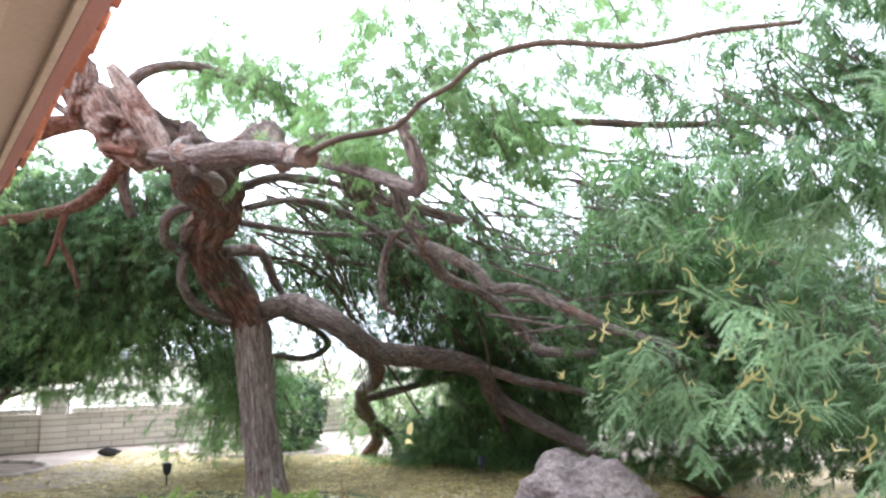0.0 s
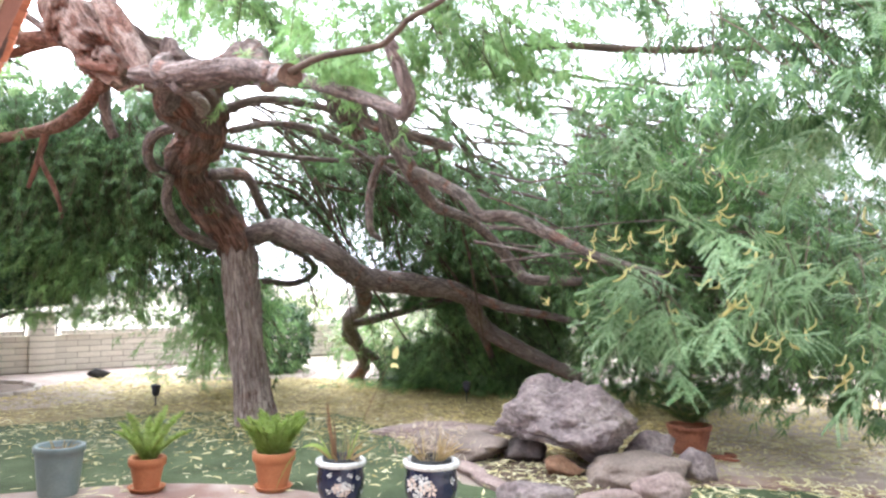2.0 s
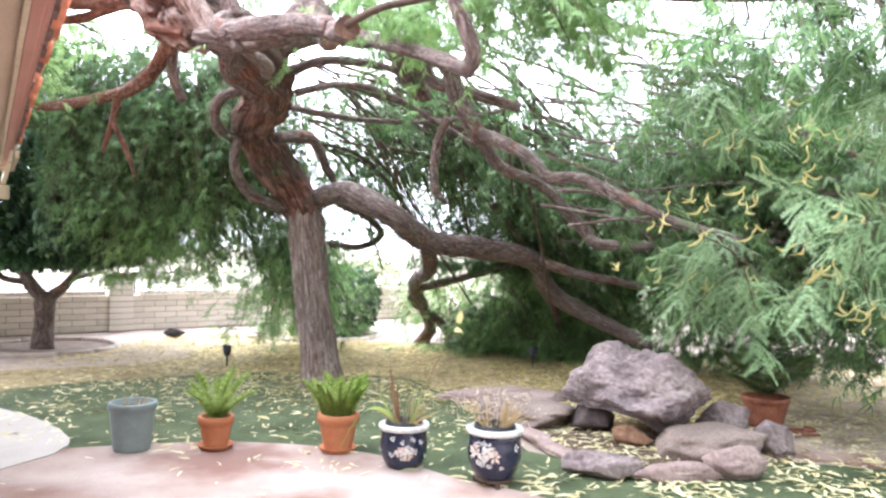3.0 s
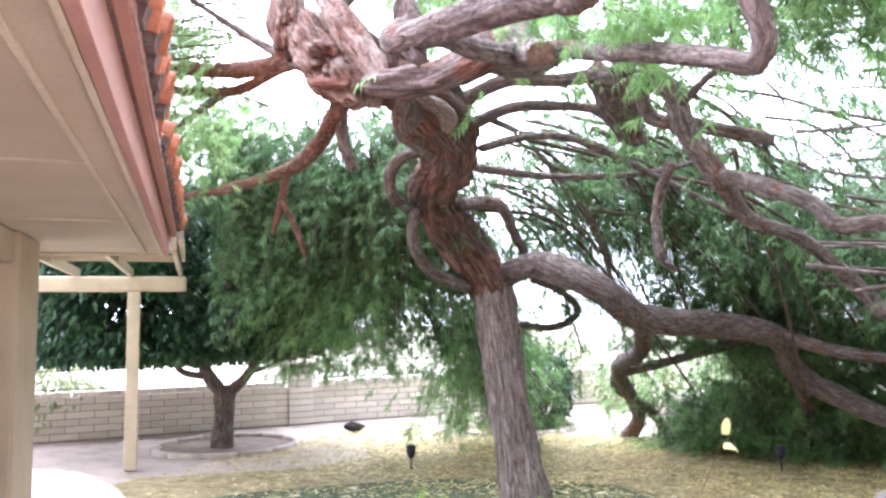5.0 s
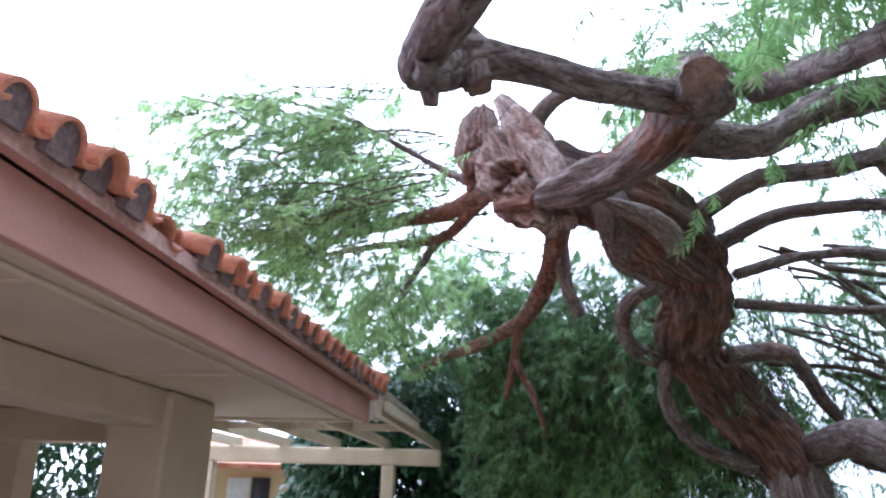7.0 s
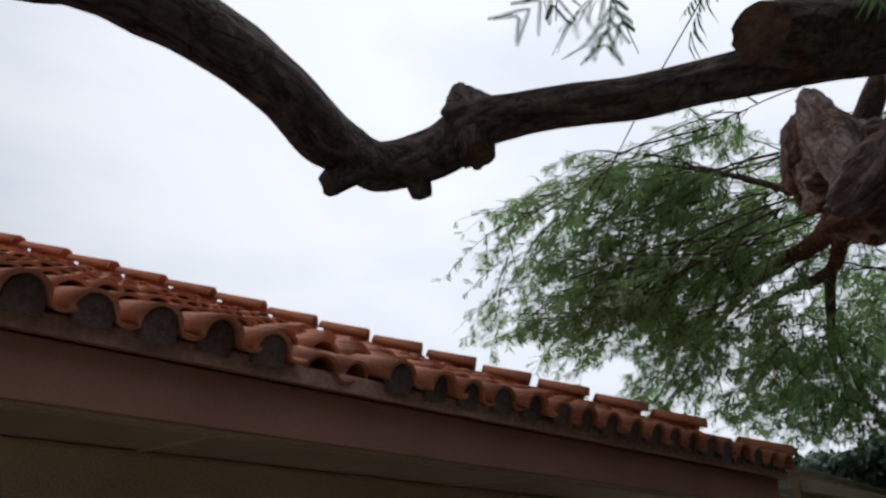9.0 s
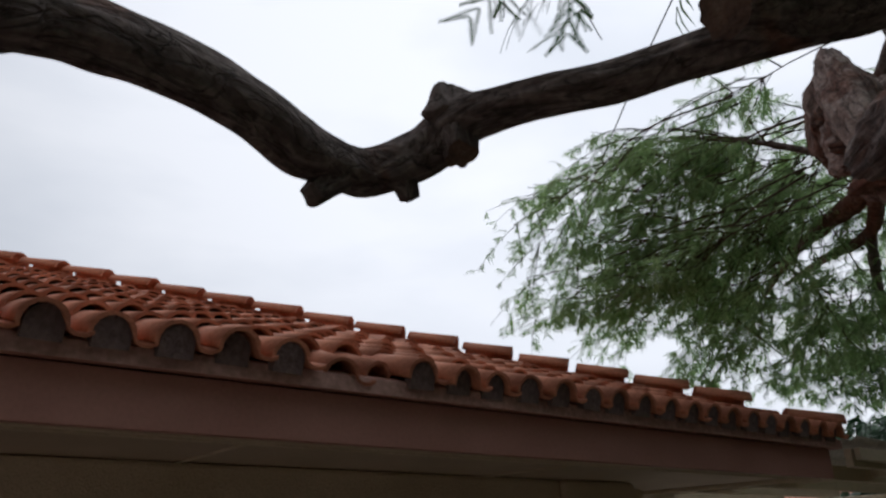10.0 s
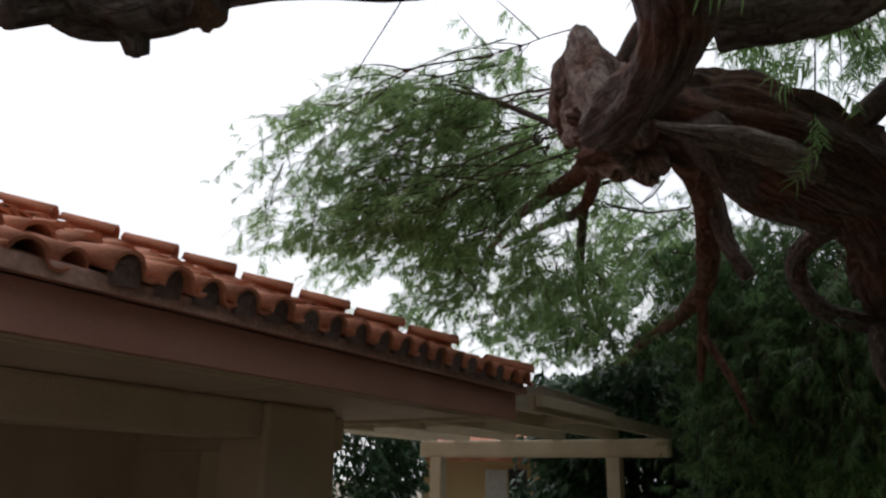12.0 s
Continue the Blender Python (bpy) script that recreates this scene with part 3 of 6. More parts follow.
bm = bmesh.new()
bmesh.ops.create_grid(bm, x_segments=60, y_segments=60, size=900)
for v in bm.verts:
    v.co.z = -0.03
tagged(part("ground", bm, DESERT), "pale open desert ground reaching the horizon", "ground", kind="structure")
sheet("gravel_yard", [(-12, 4), (-12, 9), (-9.6, 11.2), (-5.6, 16.4), (-2, 19), (4, 19), (9, 15), (10, 8), (8, 2), (0, -4), (-8, -3)], -0.02, GRAVEL,
      "pale pinkish gravel yard under the trees")
sheet("leaf_litter", [(-6.3, 9.6), (-4.6, 11.2), (-4.6, 13.2), (-2.5, 14.6), (1, 15.4), (3.0, 14), (3.2, 12), (3.0, 10.6), (2.3, 9.6), (0.5, 9.5), (-2, 9), (-4.6, 8.6)], -0.012, LITTER,
      "soil covered with fallen yellow leaves", rough_edge=0.3)
sheet("lawn", [(-4.9, 8.55), (-4.3, 9.7), (-3.4, 10.6), (-2.4, 11.2), (-1.2, 11.3), (-0.4, 10.7), (0.1, 9.8), (0.6, 8.9), (1.2, 8.2), (2.2, 8.3), (2.9, 8.75), (4.4, 8.4), (6, 7.6), (6, 5.6),
               (3, 6), (1, 6.8), (-1, 7.2), (-3, 7)], -0.004, LAWN, "short green lawn strewn with fallen leaves", rough_edge=0.15)
sheet("pavement", [(-2.45, 7.3), (-1.63, 7.78), (-0.9, 7.95), (-0.2, 7.87), (0.49, 7.5), (1.07, 7.3), (2, 6.75), (4, 6.0), (6, 4), (6, -3), (0, -5), (-4, -3), (-3.2, 4), (-2.6, 6.2)], 0.004,
      CONCRETE, "stained pinkish concrete patio with curved edge", 0.1, "patio")
sheet("pavement_2", [(-2.42, 7.1), (-2.62, 7.5), (-3.4, 8.0), (-4.43, 8.4), (-6.0, 9.3), (-7.4, 9.6), (-9.5, 8.5), (-8, 5.5), (-5, 3), (-3.3, 3.2), (-2.7, 5)], 0.012, CONCRETE_GREY,
      "pale grey concrete pad beside the patio", 0.1, "patio")
sheet("path", [(2.2, 8.75), (2.9, 9.1), (4, 9.2), (6, 8.8), (6, 8.3), (4.2, 8.65), (3.0, 8.85), (2.4, 8.6)], 0.0, CONCRETE, "narrow pinkish concrete mowing strip", 0.08, "path")


def edging(name, centre, radius, a0, a1, label):
    """A low round concrete kerb along an arc, cast in lengths."""
    top = tagged(empty(name, (centre[0], centre[1], 0)), label, "edging", "tree rings")
    n = int(abs(a1 - a0) * radius / 0.45)
    for i in range(n):
        bm = bmesh.new()
        rings = []
        for k in range(5):
            w = a0 + (a1 - a0) * (i + k / 4 * 0.96) / n
            c, s = math.cos(w), math.sin(w)
            rings.append([bm.verts.new(((radius + x) * c, (radius + x) * s, z)) for x, z in ((-0.06, -0.03), (-0.055, 0.025), (-0.03, 0.045), (0.03, 0.045), (0.055, 0.025), (0.06, -0.03))])
        for p, q in zip(rings, rings[1:]):
            for j in range(5):
                bm.faces.new((p[j], p[j + 1], q[j + 1], q[j]))
        bm.faces.new(rings[0])
        bm.faces.new(list(reversed(rings[-1])))
        bmesh.ops.recalc_face_normals(bm, faces=bm.faces)
        part("kerb_piece", bm, EDGING, top, smooth=True)
    return top


edging("tree_ring", (-6.75, 11.85), 0.95, -0.2, 6.1, "round pale concrete edging around the citrus tree")
edging("tree_ring", (-3.95, 15.15), 1.15, -0.3, 6.0, "round pale concrete edging around the clipped bush")

for x, y, r in ((-6.75, 11.85, 0.9), (-3.95, 15.15, 1.1)):
    sheet("planting_bed", [(x + r * math.cos(a), y + r * math.sin(a)) for a in (i * math.pi / 6 for i in range(12))], -0.008, SOIL_PALE, "bare brown soil inside the concrete ring")

# ---- house ----
HX, HY, HEAVE, SLOPE = -3.73, 8.07, 2.43, 0.36
house = tagged(empty("house", (HX, HY, 0), radians(135.4)), "low cream stucco house with red clay barrel-tile hip roof", "house")


def slab_bm(corners, thick):
    bm = bmesh.new()
    f = bm.faces.new([bm.verts.new(c) for c in corners])
    r = bmesh.ops.extrude_face_region(bm, geom=[f])
    bmesh.ops.translate(bm, verts=[g for g in r["geom"] if isinstance(g, bmesh.types.BMVert)], vec=(0, 0, -thick))
    bmesh.ops.recalc_face_normals(bm, faces=bm.faces)
    return bm


def roof_z(b):
    return HEAVE - 0.03 + SLOPE * b


roof = part("roof", slab_bm([(-13, 0.03, roof_z(0.03)), (-0.03, 0.03, roof_z(0.03)), (-4.4, 4.4, roof_z(4.4)), (-13, 4.4, roof_z(4.4))], 0.05), DECK, house, "red clay barrel tiles over a rose-painted edge")
part("roof_deck", slab_bm([(-0.03, 0.03, roof_z(0.03)), (-0.03, 9, roof_z(0.03)), (-4.4, 4.4, roof_z(4.4))], 0.05), DECK, roof)
part("roof_deck", slab_bm([(-13, 4.4, roof_z(4.4)), (-4.4, 4.4, roof_z(4.4)), (-0.03, 9, roof_z(0.03)), (-13, 9, roof_z(0.03))], 0.05), DECK, roof)
part("fascia", box_bm(-13, -0.085, 0.085, 0.12, 2.2, 2.36, 0.004), FASCIA, house, "rose-brown painted fascia board")
part("fascia", box_bm(-13, -0.04, 0.04, 0.075, 2.362, HEAVE - 0.01, 0.004), FASCIA, house, "narrow rose-brown drip board")
part("fascia", box_bm(-0.12, -0.085, 0.122, 9, 2.2, 2.36, 0.004), FASCIA, house, "rose-brown painted fascia board")
part("fascia", box_bm(-0.075, -0.04, 0.077, 9, 2.362, HEAVE - 0.01, 0.004), FASCIA, house, "narrow rose-brown drip board")
part("soffit", box_bm(-13, -0.122, 0.122, 3.0, 2.215, 2.245), SOFFIT, house, "cream painted porch ceiling")
part("trim", box_bm(-13, -0.14, 0.122, 0.14, 2.195, 2.213, 0.003), TIMBER, house)
part("trim", box_bm(-13, -0.3, 0.235, 0.255, 2.2, 2.213, 0.003), TIMBER, house)
part("trim", box_bm(-0.21, -0.17, 0.102, 3.0, 2.19, 2.213, 0.003), TIMBER, house)
for a in (-8.2, -5.9, -3.6, -2.05):
    part("ceiling_joint", box_bm(a, a + 0.015, 0.257, 0.93, 2.207, 2.2145), TIMBER, house)
part("pier", box_bm(-1.51, -0.92, 0.85, 1.2, 0, 2.213, 0.03), STUCCO, house, "square cream stucco pier")
part("beam", box_bm(-13, -1.513, 0.88, 1.17, 2.02, 2.212, 0.02), STUCCO, house, "cream stucco porch beam")
part("header", box_bm(-0.6, -0.4, 1.2, 2.998, 2.0, 2.212, 0.01), STUCCO, house, "cream stucco header")
part("wall", box_bm(-13, -3.0, 3.0, 3.2, 0, 2.6), STUCCO, house, "cream stucco wall")
part("wall", box_bm(-1.9, -0.38, 3.0, 3.2, 0, 2.6), STUCCO, house, "cream stucco wall")
part("wall", box_bm(-3.0, -1.9, 3.0, 3.2, 2.05, 2.6), STUCCO, house, "cream stucco wall")
part("wall", box_bm(-0.58, -0.38, 3.2, 8.6, 0, 2.6), STUCCO, house, "cream stucco wall")
part("wall", box_bm(-13, -12.8, 3.2, 8.6, 0, 2.6), STUCCO, house, "cream stucco wall")
part("wall", box_bm(-12.8, -0.58, 8.4, 8.6, 0, 2.6), STUCCO, house, "cream stucco wall")
part("wall", box_bm(-0.6, -0.4, 2.3, 2.998, 0, 1.998), STUCCO, house, "cream stucco wall")
door = part("door", box_bm(-2.95, -1.95, 3.08, 3.12, 0.02, 2.04), SCREEN_DARK, house, "dark screen door")
part("door_frame", box_bm(-3.0, -2.95, 2.98, 3.14, 0, 2.05), TIMBER, door)
part("door_frame", box_bm(-1.95, -1.9, 2.98, 3.14, 0, 2.05), TIMBER, door)

# patio cover beyond the corner
cover = tagged(empty("patio_cover", (HX, HY, 0), radians(135.4)), "cream timber patio cover with ribbed roof sheets", "patio cover")
bm = bmesh.new()
nx = 70
rows = [[bm.verts.new((0.07 + a, b * 2.9 / nx - 0.02, 2.425 - 0.02 * a + 0.012 * math.cos(b * 2.9 / nx * 2 * math.pi / 0.075))) for b in range(nx + 1)] for a in (0, 1.6)]
for i in range(nx):
    bm.faces.new((rows[0][i], rows[1][i], rows[1][i + 1], rows[0][i + 1]))
sheet_ob = part("roof_sheet", bm, SHEET, cover, "weathered ribbed roof sheet", True)
thick = sheet_ob.modifiers.new("thickness", "SOLIDIFY")
thick.thickness = 0.004
part("edge_board", box_bm(1.6, 1.64, 0.0, 2.9, 2.3, 2.365, 0.004), TIMBER, cover)
part("edge_board", box_bm(0.07, 1.6, -0.02, 0.015, 2.3, 2.37, 0.004), TIMBER, cover)
for b in (0.03, 0.6, 1.2, 1.8, 2.4, 2.84):
    part("rafter", box_bm(0.07, 3.6, b, b + 0.045, 2.265, 2.37, 0.004), TIMBER, cover)
part("beam", box_bm(3.28, 3.38, -0.02, 2.9, 2.08, 2.263, 0.03), TIMBER, cover)
for b in (0.5, 2.6):
    part("post", box_bm(3.26, 3.4, b, b + 0.14, 0, 2.078, 0.006), TIMBER, cover)

# ---- block wall with railing ----
yard_wall = tagged(empty("wall_back", (-7.3, 14.2, 0), math.atan2(0.8, 0.6)), "low cream slump-block yard wall with pillars and railing", "wall", kind="structure")
part("core", box_bm(-6.2, 7.5, 0.012, 0.138, -0.05, 0.615), MORTAR, yard_wall)


def block_mesh(length, seed):
    bm = box_bm(-length / 2, length / 2, 0, 0.15, 0, 0.093, 0.01)
    for v in bm.verts:
        v.co += Vector((0, 1, 0)) * 0.006 * noise.noise(v.co * 9 + Vector((seed, 0, 0)))
    return mesh_of(bm, "block", BLOCK)


blocks = [block_mesh(0.388, i) for i in range(4)]
caps = [mesh_of(box_bm(-0.047, 0.047, -0.035, 0.185, 0, 0.075, 0.006), "cap_brick", BLOCK)]
PILLARS = (-4.4, 0.0, 4.4)
for row in range(6):
    s, edges = -6.0 + (row % 2) * 0.2, []
    while s < 7.4:
        if all(abs(s - p) > 0.4 for p in PILLARS):
            part("block", blocks[random.randrange(4)], None, yard_wall, loc=(s, 0.0, row * 0.105))
            edges += [s - 0.194, s + 0.194]
        s += 0.4
    # cut blocks fill up to each pillar
    for p in PILLARS:
        for side in (-1, 1):
            gaps = [(e - p) * side - 0.205 for e in edges if (e - p) * side > 0]
            if gaps and min(gaps) > 0.04:
                gap = min(gaps)
                part("block", block_mesh(gap - 0.012, row), None, yard_wall, loc=(p + side * (0.205 + gap / 2), 0.0, row * 0.105))
s = -6.1
while s < 7.4:
    if all(abs(s - p) > 0.31 for p in PILLARS):
        part("cap_brick", caps[0], None, yard_wall, loc=(s, 0, 0.632))
    s += 0.101
half = mesh_of(box_bm(-0.205, 0.205, -0.06, 0.21, 0, 0.092, 0.01), "pillar_block", BLOCK)
for p in PILLARS:
    part("pillar_core", box_bm(p - 0.19, p + 0.19, -0.045, 0.195, -0.05, 0.995), MORTAR, yard_wall)
    for row in range(9):
        part("pillar_block", half, None, yard_wall, loc=(p, 0, row * 0.105))
    for k in (-0.15, -0.05, 0.05, 0.15):
        part("cap_brick", mesh_of(box_bm(-0.047, 0.047, -0.08, 0.23, 0, 0.055, 0.006), "cap_brick", BLOCK), None, yard_wall, loc=(p + k, 0, 0.998))
for s0, s1 in ((-6.1, -4.62), (-4.18, -0.22), (0.22, 4.18), (4.62, 7.4)):
    for z in (0.74, 1.02):
        part("rail", box_bm(s0, s1, 0.067, 0.083, z, z + 0.016), DARK_METAL, yard_wall)
    for s in (s0 + 0.04, s1 - 0.04):
        part("rail_post", box_bm(s - 0.011, s + 0.011, 0.064, 0.086, 0.6, 1.034), DARK_METAL, yard_wall)
    n = int((s1 - s0) / 0.12)
    bar = mesh_of(box_bm(-0.004, 0.004, 0.071, 0.079, 0.745, 1.03), "bar", IRON)
    for i in range(n + 1):
        part("bar", bar, None, yard_wall, loc=(s0 + 0.03 + i * (s1 - s0 - 0.06) / n, 0, 0))

# neighbour's house seen past the patio cover
far = tagged(empty("neighbour_house", (-10.8, 10.4, 0), radians(62)), "distant yellow stucco house with tile eave", "house")
part("wall", box_bm(-1.45, 0.9, 0, 3.5, -0.03, 2.2), YELLOW_STUCCO, far, "yellow stucco wall")
part("roof", slab_bm([(-1.7, -0.35, 2.2), (0.62, -0.35, 2.2), (0.3, 1.8, 2.75), (-1.2, 1.8, 2.75)], 0.08), TILE_REST, far, "red clay tile roof")
win = part("window", box_bm(-0.02, 0.2, -0.02, 0.02, 1.48, 1.98), WINDOW_DARK, far, "dark window")
for x0, x1, z0, z1 in ((-0.05, 0.23, 1.98, 2.01), (-0.05, 0.23, 1.45, 1.48), (-0.05, -0.02, 1.48, 1.98), (0.2, 0.23, 1.48, 1.98), (0.08, 0.1, 1.48, 1.98)):
    part("window_frame", box_bm(x0, x1, -0.05, -0.022, z0, z1), BLACK_PLASTIC, win)
part("door", box_bm(-0.42, -0.08, -0.03, 0.0, 0.0, 2.0), IRON, far, "white door")

tree = tagged(empty("mesquite_tree", (0, 0, 0)), "old leaning mesquite with twisted peeling trunk and pruned limbs", "tree")
limb("trunk", [(-1.76, 10.45, -0.02, 0.225), (-1.87, 10.50, 0.52, 0.195), (-1.99, 10.55, 1.22, 0.19), (-2.08, 10.55, 1.93, 0.195), (-2.17, 10.42, 2.16, 0.15)], tree, BARK_PALE, sides=72, step=0.022, knots=0.08, ridges=0.09, seed=0, label="straight lower trunk with furrowed grey bark")
limb("leaning_trunk", [(-2.04, 10.57, 1.75, 0.1), (-2.09, 10.54, 1.95, 0.17), (-2.20, 10.35, 2.26, 0.195), (-2.30, 9.95, 2.63, 0.185), (-2.23, 9.60, 2.83, 0.185), (-1.89, 9.20, 2.99, 0.19), (-1.64, 8.80, 3.1, 0.195), (-1.62, 8.40, 3.24, 0.2), (-1.81, 8.10, 3.39, 0.2), (-2.03, 7.95, 3.52, 0.19), (-2.28, 7.90, 3.64, 0.12)], tree, BARK_SHAG, sides=72, step=0.022, knots=0.16, ridges=0.15, seed=0, label="leaning upper trunk with shaggy red-brown bark")
limb("split_stub", [(-1.44, 7.5, 3.1, 0.06), (-1.64, 7.57, 3.38, 0.085), (-1.88, 7.65, 3.68, 0.09), (-2.12, 7.73, 3.96, 0.05)], tree, DEAD_WOOD, cut=True, knots=0.22, ridges=0.1, sides=28, step=0.02, seed=1, label="pale split length of bare weathered wood")
limb("pruned_stub", [(-1.37, 7.67, 3.1, 0.016), (-1.32, 7.8, 3.06, 0.034), (-1.31, 8.0, 3.05, 0.05), (-1.38, 8.25, 3.05, 0.055), (-1.52, 8.5, 3.05, 0.04)], tree, BARK_PALE, sides=32, step=0.02, knots=0.15, ridges=0.12, seed=3, label="pale tongue of split wood on the trunk")
limb("knot", [(-1.58, 8.00, 3.22, 0.1), (-1.78, 8.40, 3.11, 0.13), (-1.82, 8.80, 3.03, 0.12)], tree, BARK, seed=4)
limb("branch", [(-2.2, 8.2, 3.5, 0.11), (-2.45, 8.50, 3.55, 0.1), (-2.62, 8.70, 3.43, 0.085), (-3.08, 9.00, 3.21, 0.075), (-3.64, 9.30, 3.12, 0.065), (-4.56, 9.60, 3.09, 0.055), (-5.56, 9.90, 3.12, 0.045), (-6.70, 10.20, 3.03, 0.03)], tree, BARK_RED, seed=5)
limb("branch", [(-3.64, 9.30, 3.11, 0.045), (-3.75, 9.35, 2.83, 0.035), (-3.90, 9.40, 2.53, 0.02)], tree, BARK_RED, seed=6)
limb("branch", [(-3.74, 9.35, 2.83, 0.03), (-3.64, 9.50, 2.47, 0.025), (-3.64, 9.60, 2.23, 0.015)], tree, BARK_RED, seed=7)
limb("branch", [(-2.63, 8.75, 3.47, 0.055), (-2.68, 8.85, 3.17, 0.05), (-2.64, 8.95, 2.94, 0.045)], tree, BARK, cut=True, seed=8)
limb("branch", [(-1.89, 9.20, 3.05, 0.05), (-2.06, 9.00, 3.04, 0.05), (-2.27, 8.95, 2.92, 0.05), (-2.40, 9.20, 2.72, 0.055), (-2.45, 9.80, 2.65, 0.06)], tree, BARK, seed=9)
limb("branch", [(-2.36, 9.50, 2.66, 0.05), (-2.44, 9.60, 2.38, 0.055), (-2.43, 9.90, 2.13, 0.055), (-2.24, 10.30, 1.98, 0.055)], tree, BARK, seed=10)
limb("branch", [(-2.25, 8.0, 3.6, 0.08), (-3.21, 8.20, 3.70, 0.065), (-4.33, 8.40, 3.96, 0.055), (-5.62, 8.60, 4.20, 0.045), (-7.45, 8.90, 4.41, 0.025)], tree, BARK_RED, seed=11)
limb("branch", [(-2.3, 8.02, 3.58, 0.06), (-2.70, 8.10, 3.62, 0.05), (-3.58, 8.40, 3.63, 0.04), (-5.29, 8.80, 4.08, 0.035), (-7.60, 9.20, 4.58, 0.02)], tree, BARK_RED, seed=12)
limb("branch", [(-3.58, 8.40, 3.63, 0.04), (-4.52, 8.80, 3.56, 0.03), (-5.42, 9.20, 3.41, 0.02)], tree, BARK, seed=13)
limb("branch", [(-2.2, 8.0, 3.85, 0.06), (-2.0, 8.1, 4.08, 0.05), (-1.65, 8.35, 4.17, 0.042), (-1.1, 8.75, 4.0, 0.035), (-0.7, 8.9, 3.8, 0.03)], tree, BARK, seed=14)
limb("branch", [(-1.46, 8.70, 3.32, 0.06), (-1.13, 8.75, 3.43, 0.055), (-0.79, 8.80, 3.38, 0.05), (-0.51, 8.80, 3.36, 0.05), (-0.42, 8.98, 3.3, 0.06)], tree, BARK, seed=15)
limb("branch", [(-1.50, 8.90, 3.18, 0.05), (-1.21, 9.00, 3.29, 0.045), (-0.88, 9.10, 3.28, 0.04), (-0.64, 9.20, 3.25, 0.035), (-0.4, 9.25, 3.15, 0.05)], tree, BARK, seed=16)
limb("branch", [(-1.47, 9.00, 3.00, 0.04), (-1.24, 9.40, 3.15, 0.035), (-0.92, 9.80, 3.16, 0.035), (-0.47, 10.30, 2.93, 0.03), (0.17, 10.80, 2.56, 0.025)], tree, BARK, seed=17)
limb("branch", [(-1.67, 9.30, 2.92, 0.035), (-1.19, 10.00, 2.91, 0.03), (-0.54, 10.60, 2.98, 0.028), (0.18, 11.20, 3.21, 0.02)], tree, BARK, seed=18)
limb("branch", [(-2.05, 9.80, 2.71, 0.07), (-1.85, 10.20, 2.74, 0.06), (-1.84, 10.60, 2.47, 0.05), (-1.86, 11.00, 2.28, 0.03)], tree, BARK, seed=19)
limb("branch", [(-0.49, 8.85, 3.41, 0.1), (-0.41, 9.10, 3.25, 0.12), (-0.38, 9.45, 3.04, 0.09)], tree, BARK, cut=True, knots=0.3, ridges=0.2, sides=22, step=0.03, seed=20)
limb("branch", [(-0.46, 8.80, 3.34, 0.07), (-0.02, 8.85, 3.23, 0.08), (0.11, 8.90, 2.90, 0.085), (0.32, 8.95, 2.52, 0.07)], tree, BARK, seed=21)
limb("branch", [(0.29, 8.95, 2.59, 0.06), (0.59, 8.70, 2.44, 0.06), (0.85, 8.40, 2.28, 0.05), (0.99, 8.30, 2.13, 0.05), (1.27, 8.20, 2.10, 0.045), (1.81, 8.00, 1.83, 0.035), (2.34, 7.80, 1.65, 0.02)], tree, BARK, seed=22)
limb("branch", [(0.31, 9.00, 2.53, 0.06), (0.44, 9.30, 2.32, 0.055), (0.77, 9.70, 2.18, 0.05), (1.14, 10.00, 1.79, 0.055), (1.28, 10.00, 1.65, 0.055), (1.80, 10.00, 1.63, 0.04)], tree, BARK, seed=23)
limb("branch", [(-0.19, 8.90, 3.25, 0.05), (-0.13, 8.95, 3.04, 0.05), (0.17, 9.00, 2.96, 0.05), (0.63, 9.10, 2.82, 0.04)], tree, BARK, seed=24)
limb("branch", [(0.11, 8.80, 3.08, 0.03), (0.31, 8.50, 3.13, 0.025), (0.47, 8.20, 3.10, 0.02)], tree, BARK, seed=25)
limb("branch", [(-0.08, 9.30, 2.78, 0.04), (-0.21, 9.40, 2.51, 0.04), (-0.21, 9.40, 2.12, 0.035), (-0.12, 9.50, 2.00, 0.02)], tree, BARK, seed=26)
limb("branch", [(-2.02, 10.60, 2.09, 0.12), (-1.56, 10.50, 2.17, 0.14), (-0.99, 10.40, 1.94, 0.145), (-0.72, 11.00, 1.66, 0.14), (-0.16, 11.60, 1.58, 0.13), (0.36, 12.00, 1.45, 0.12), (0.52, 12.50, 1.05, 0.115), (1.06, 12.50, 0.74, 0.1), (1.82, 12.40, 0.39, 0.08)], tree, BARK, seed=27)
limb("branch", [(0.36, 12.00, 1.47, 0.07), (0.95, 12.00, 1.29, 0.06), (1.48, 12.00, 1.20, 0.05), (2.12, 12.00, 1.05, 0.03)], tree, BARK, seed=28)
limb("branch", [(0.49, 12.60, 1.00, 0.06), (0.57, 13.30, 0.58, 0.05), (0.55, 14.40, 0.11, 0.04)], tree, BARK, seed=29)
limb("branch", [(-0.72, 11.00, 1.60, 0.1), (-1.09, 12.40, 1.27, 0.09), (-1.72, 13.80, 1.03, 0.1), (-1.66, 14.20, 0.6, 0.1), (-1.6, 14.40, 0.3, 0.1), (-1.85, 14.6, -0.04, 0.11)], tree, BARK, seed=30)
limb("branch", [(-1.63, 13.90, 0.96, 0.07), (-0.87, 13.50, 1.15, 0.06), (0.00, 13.20, 1.37, 0.05), (0.72, 13.00, 1.30, 0.03)], tree, BARK, seed=31)
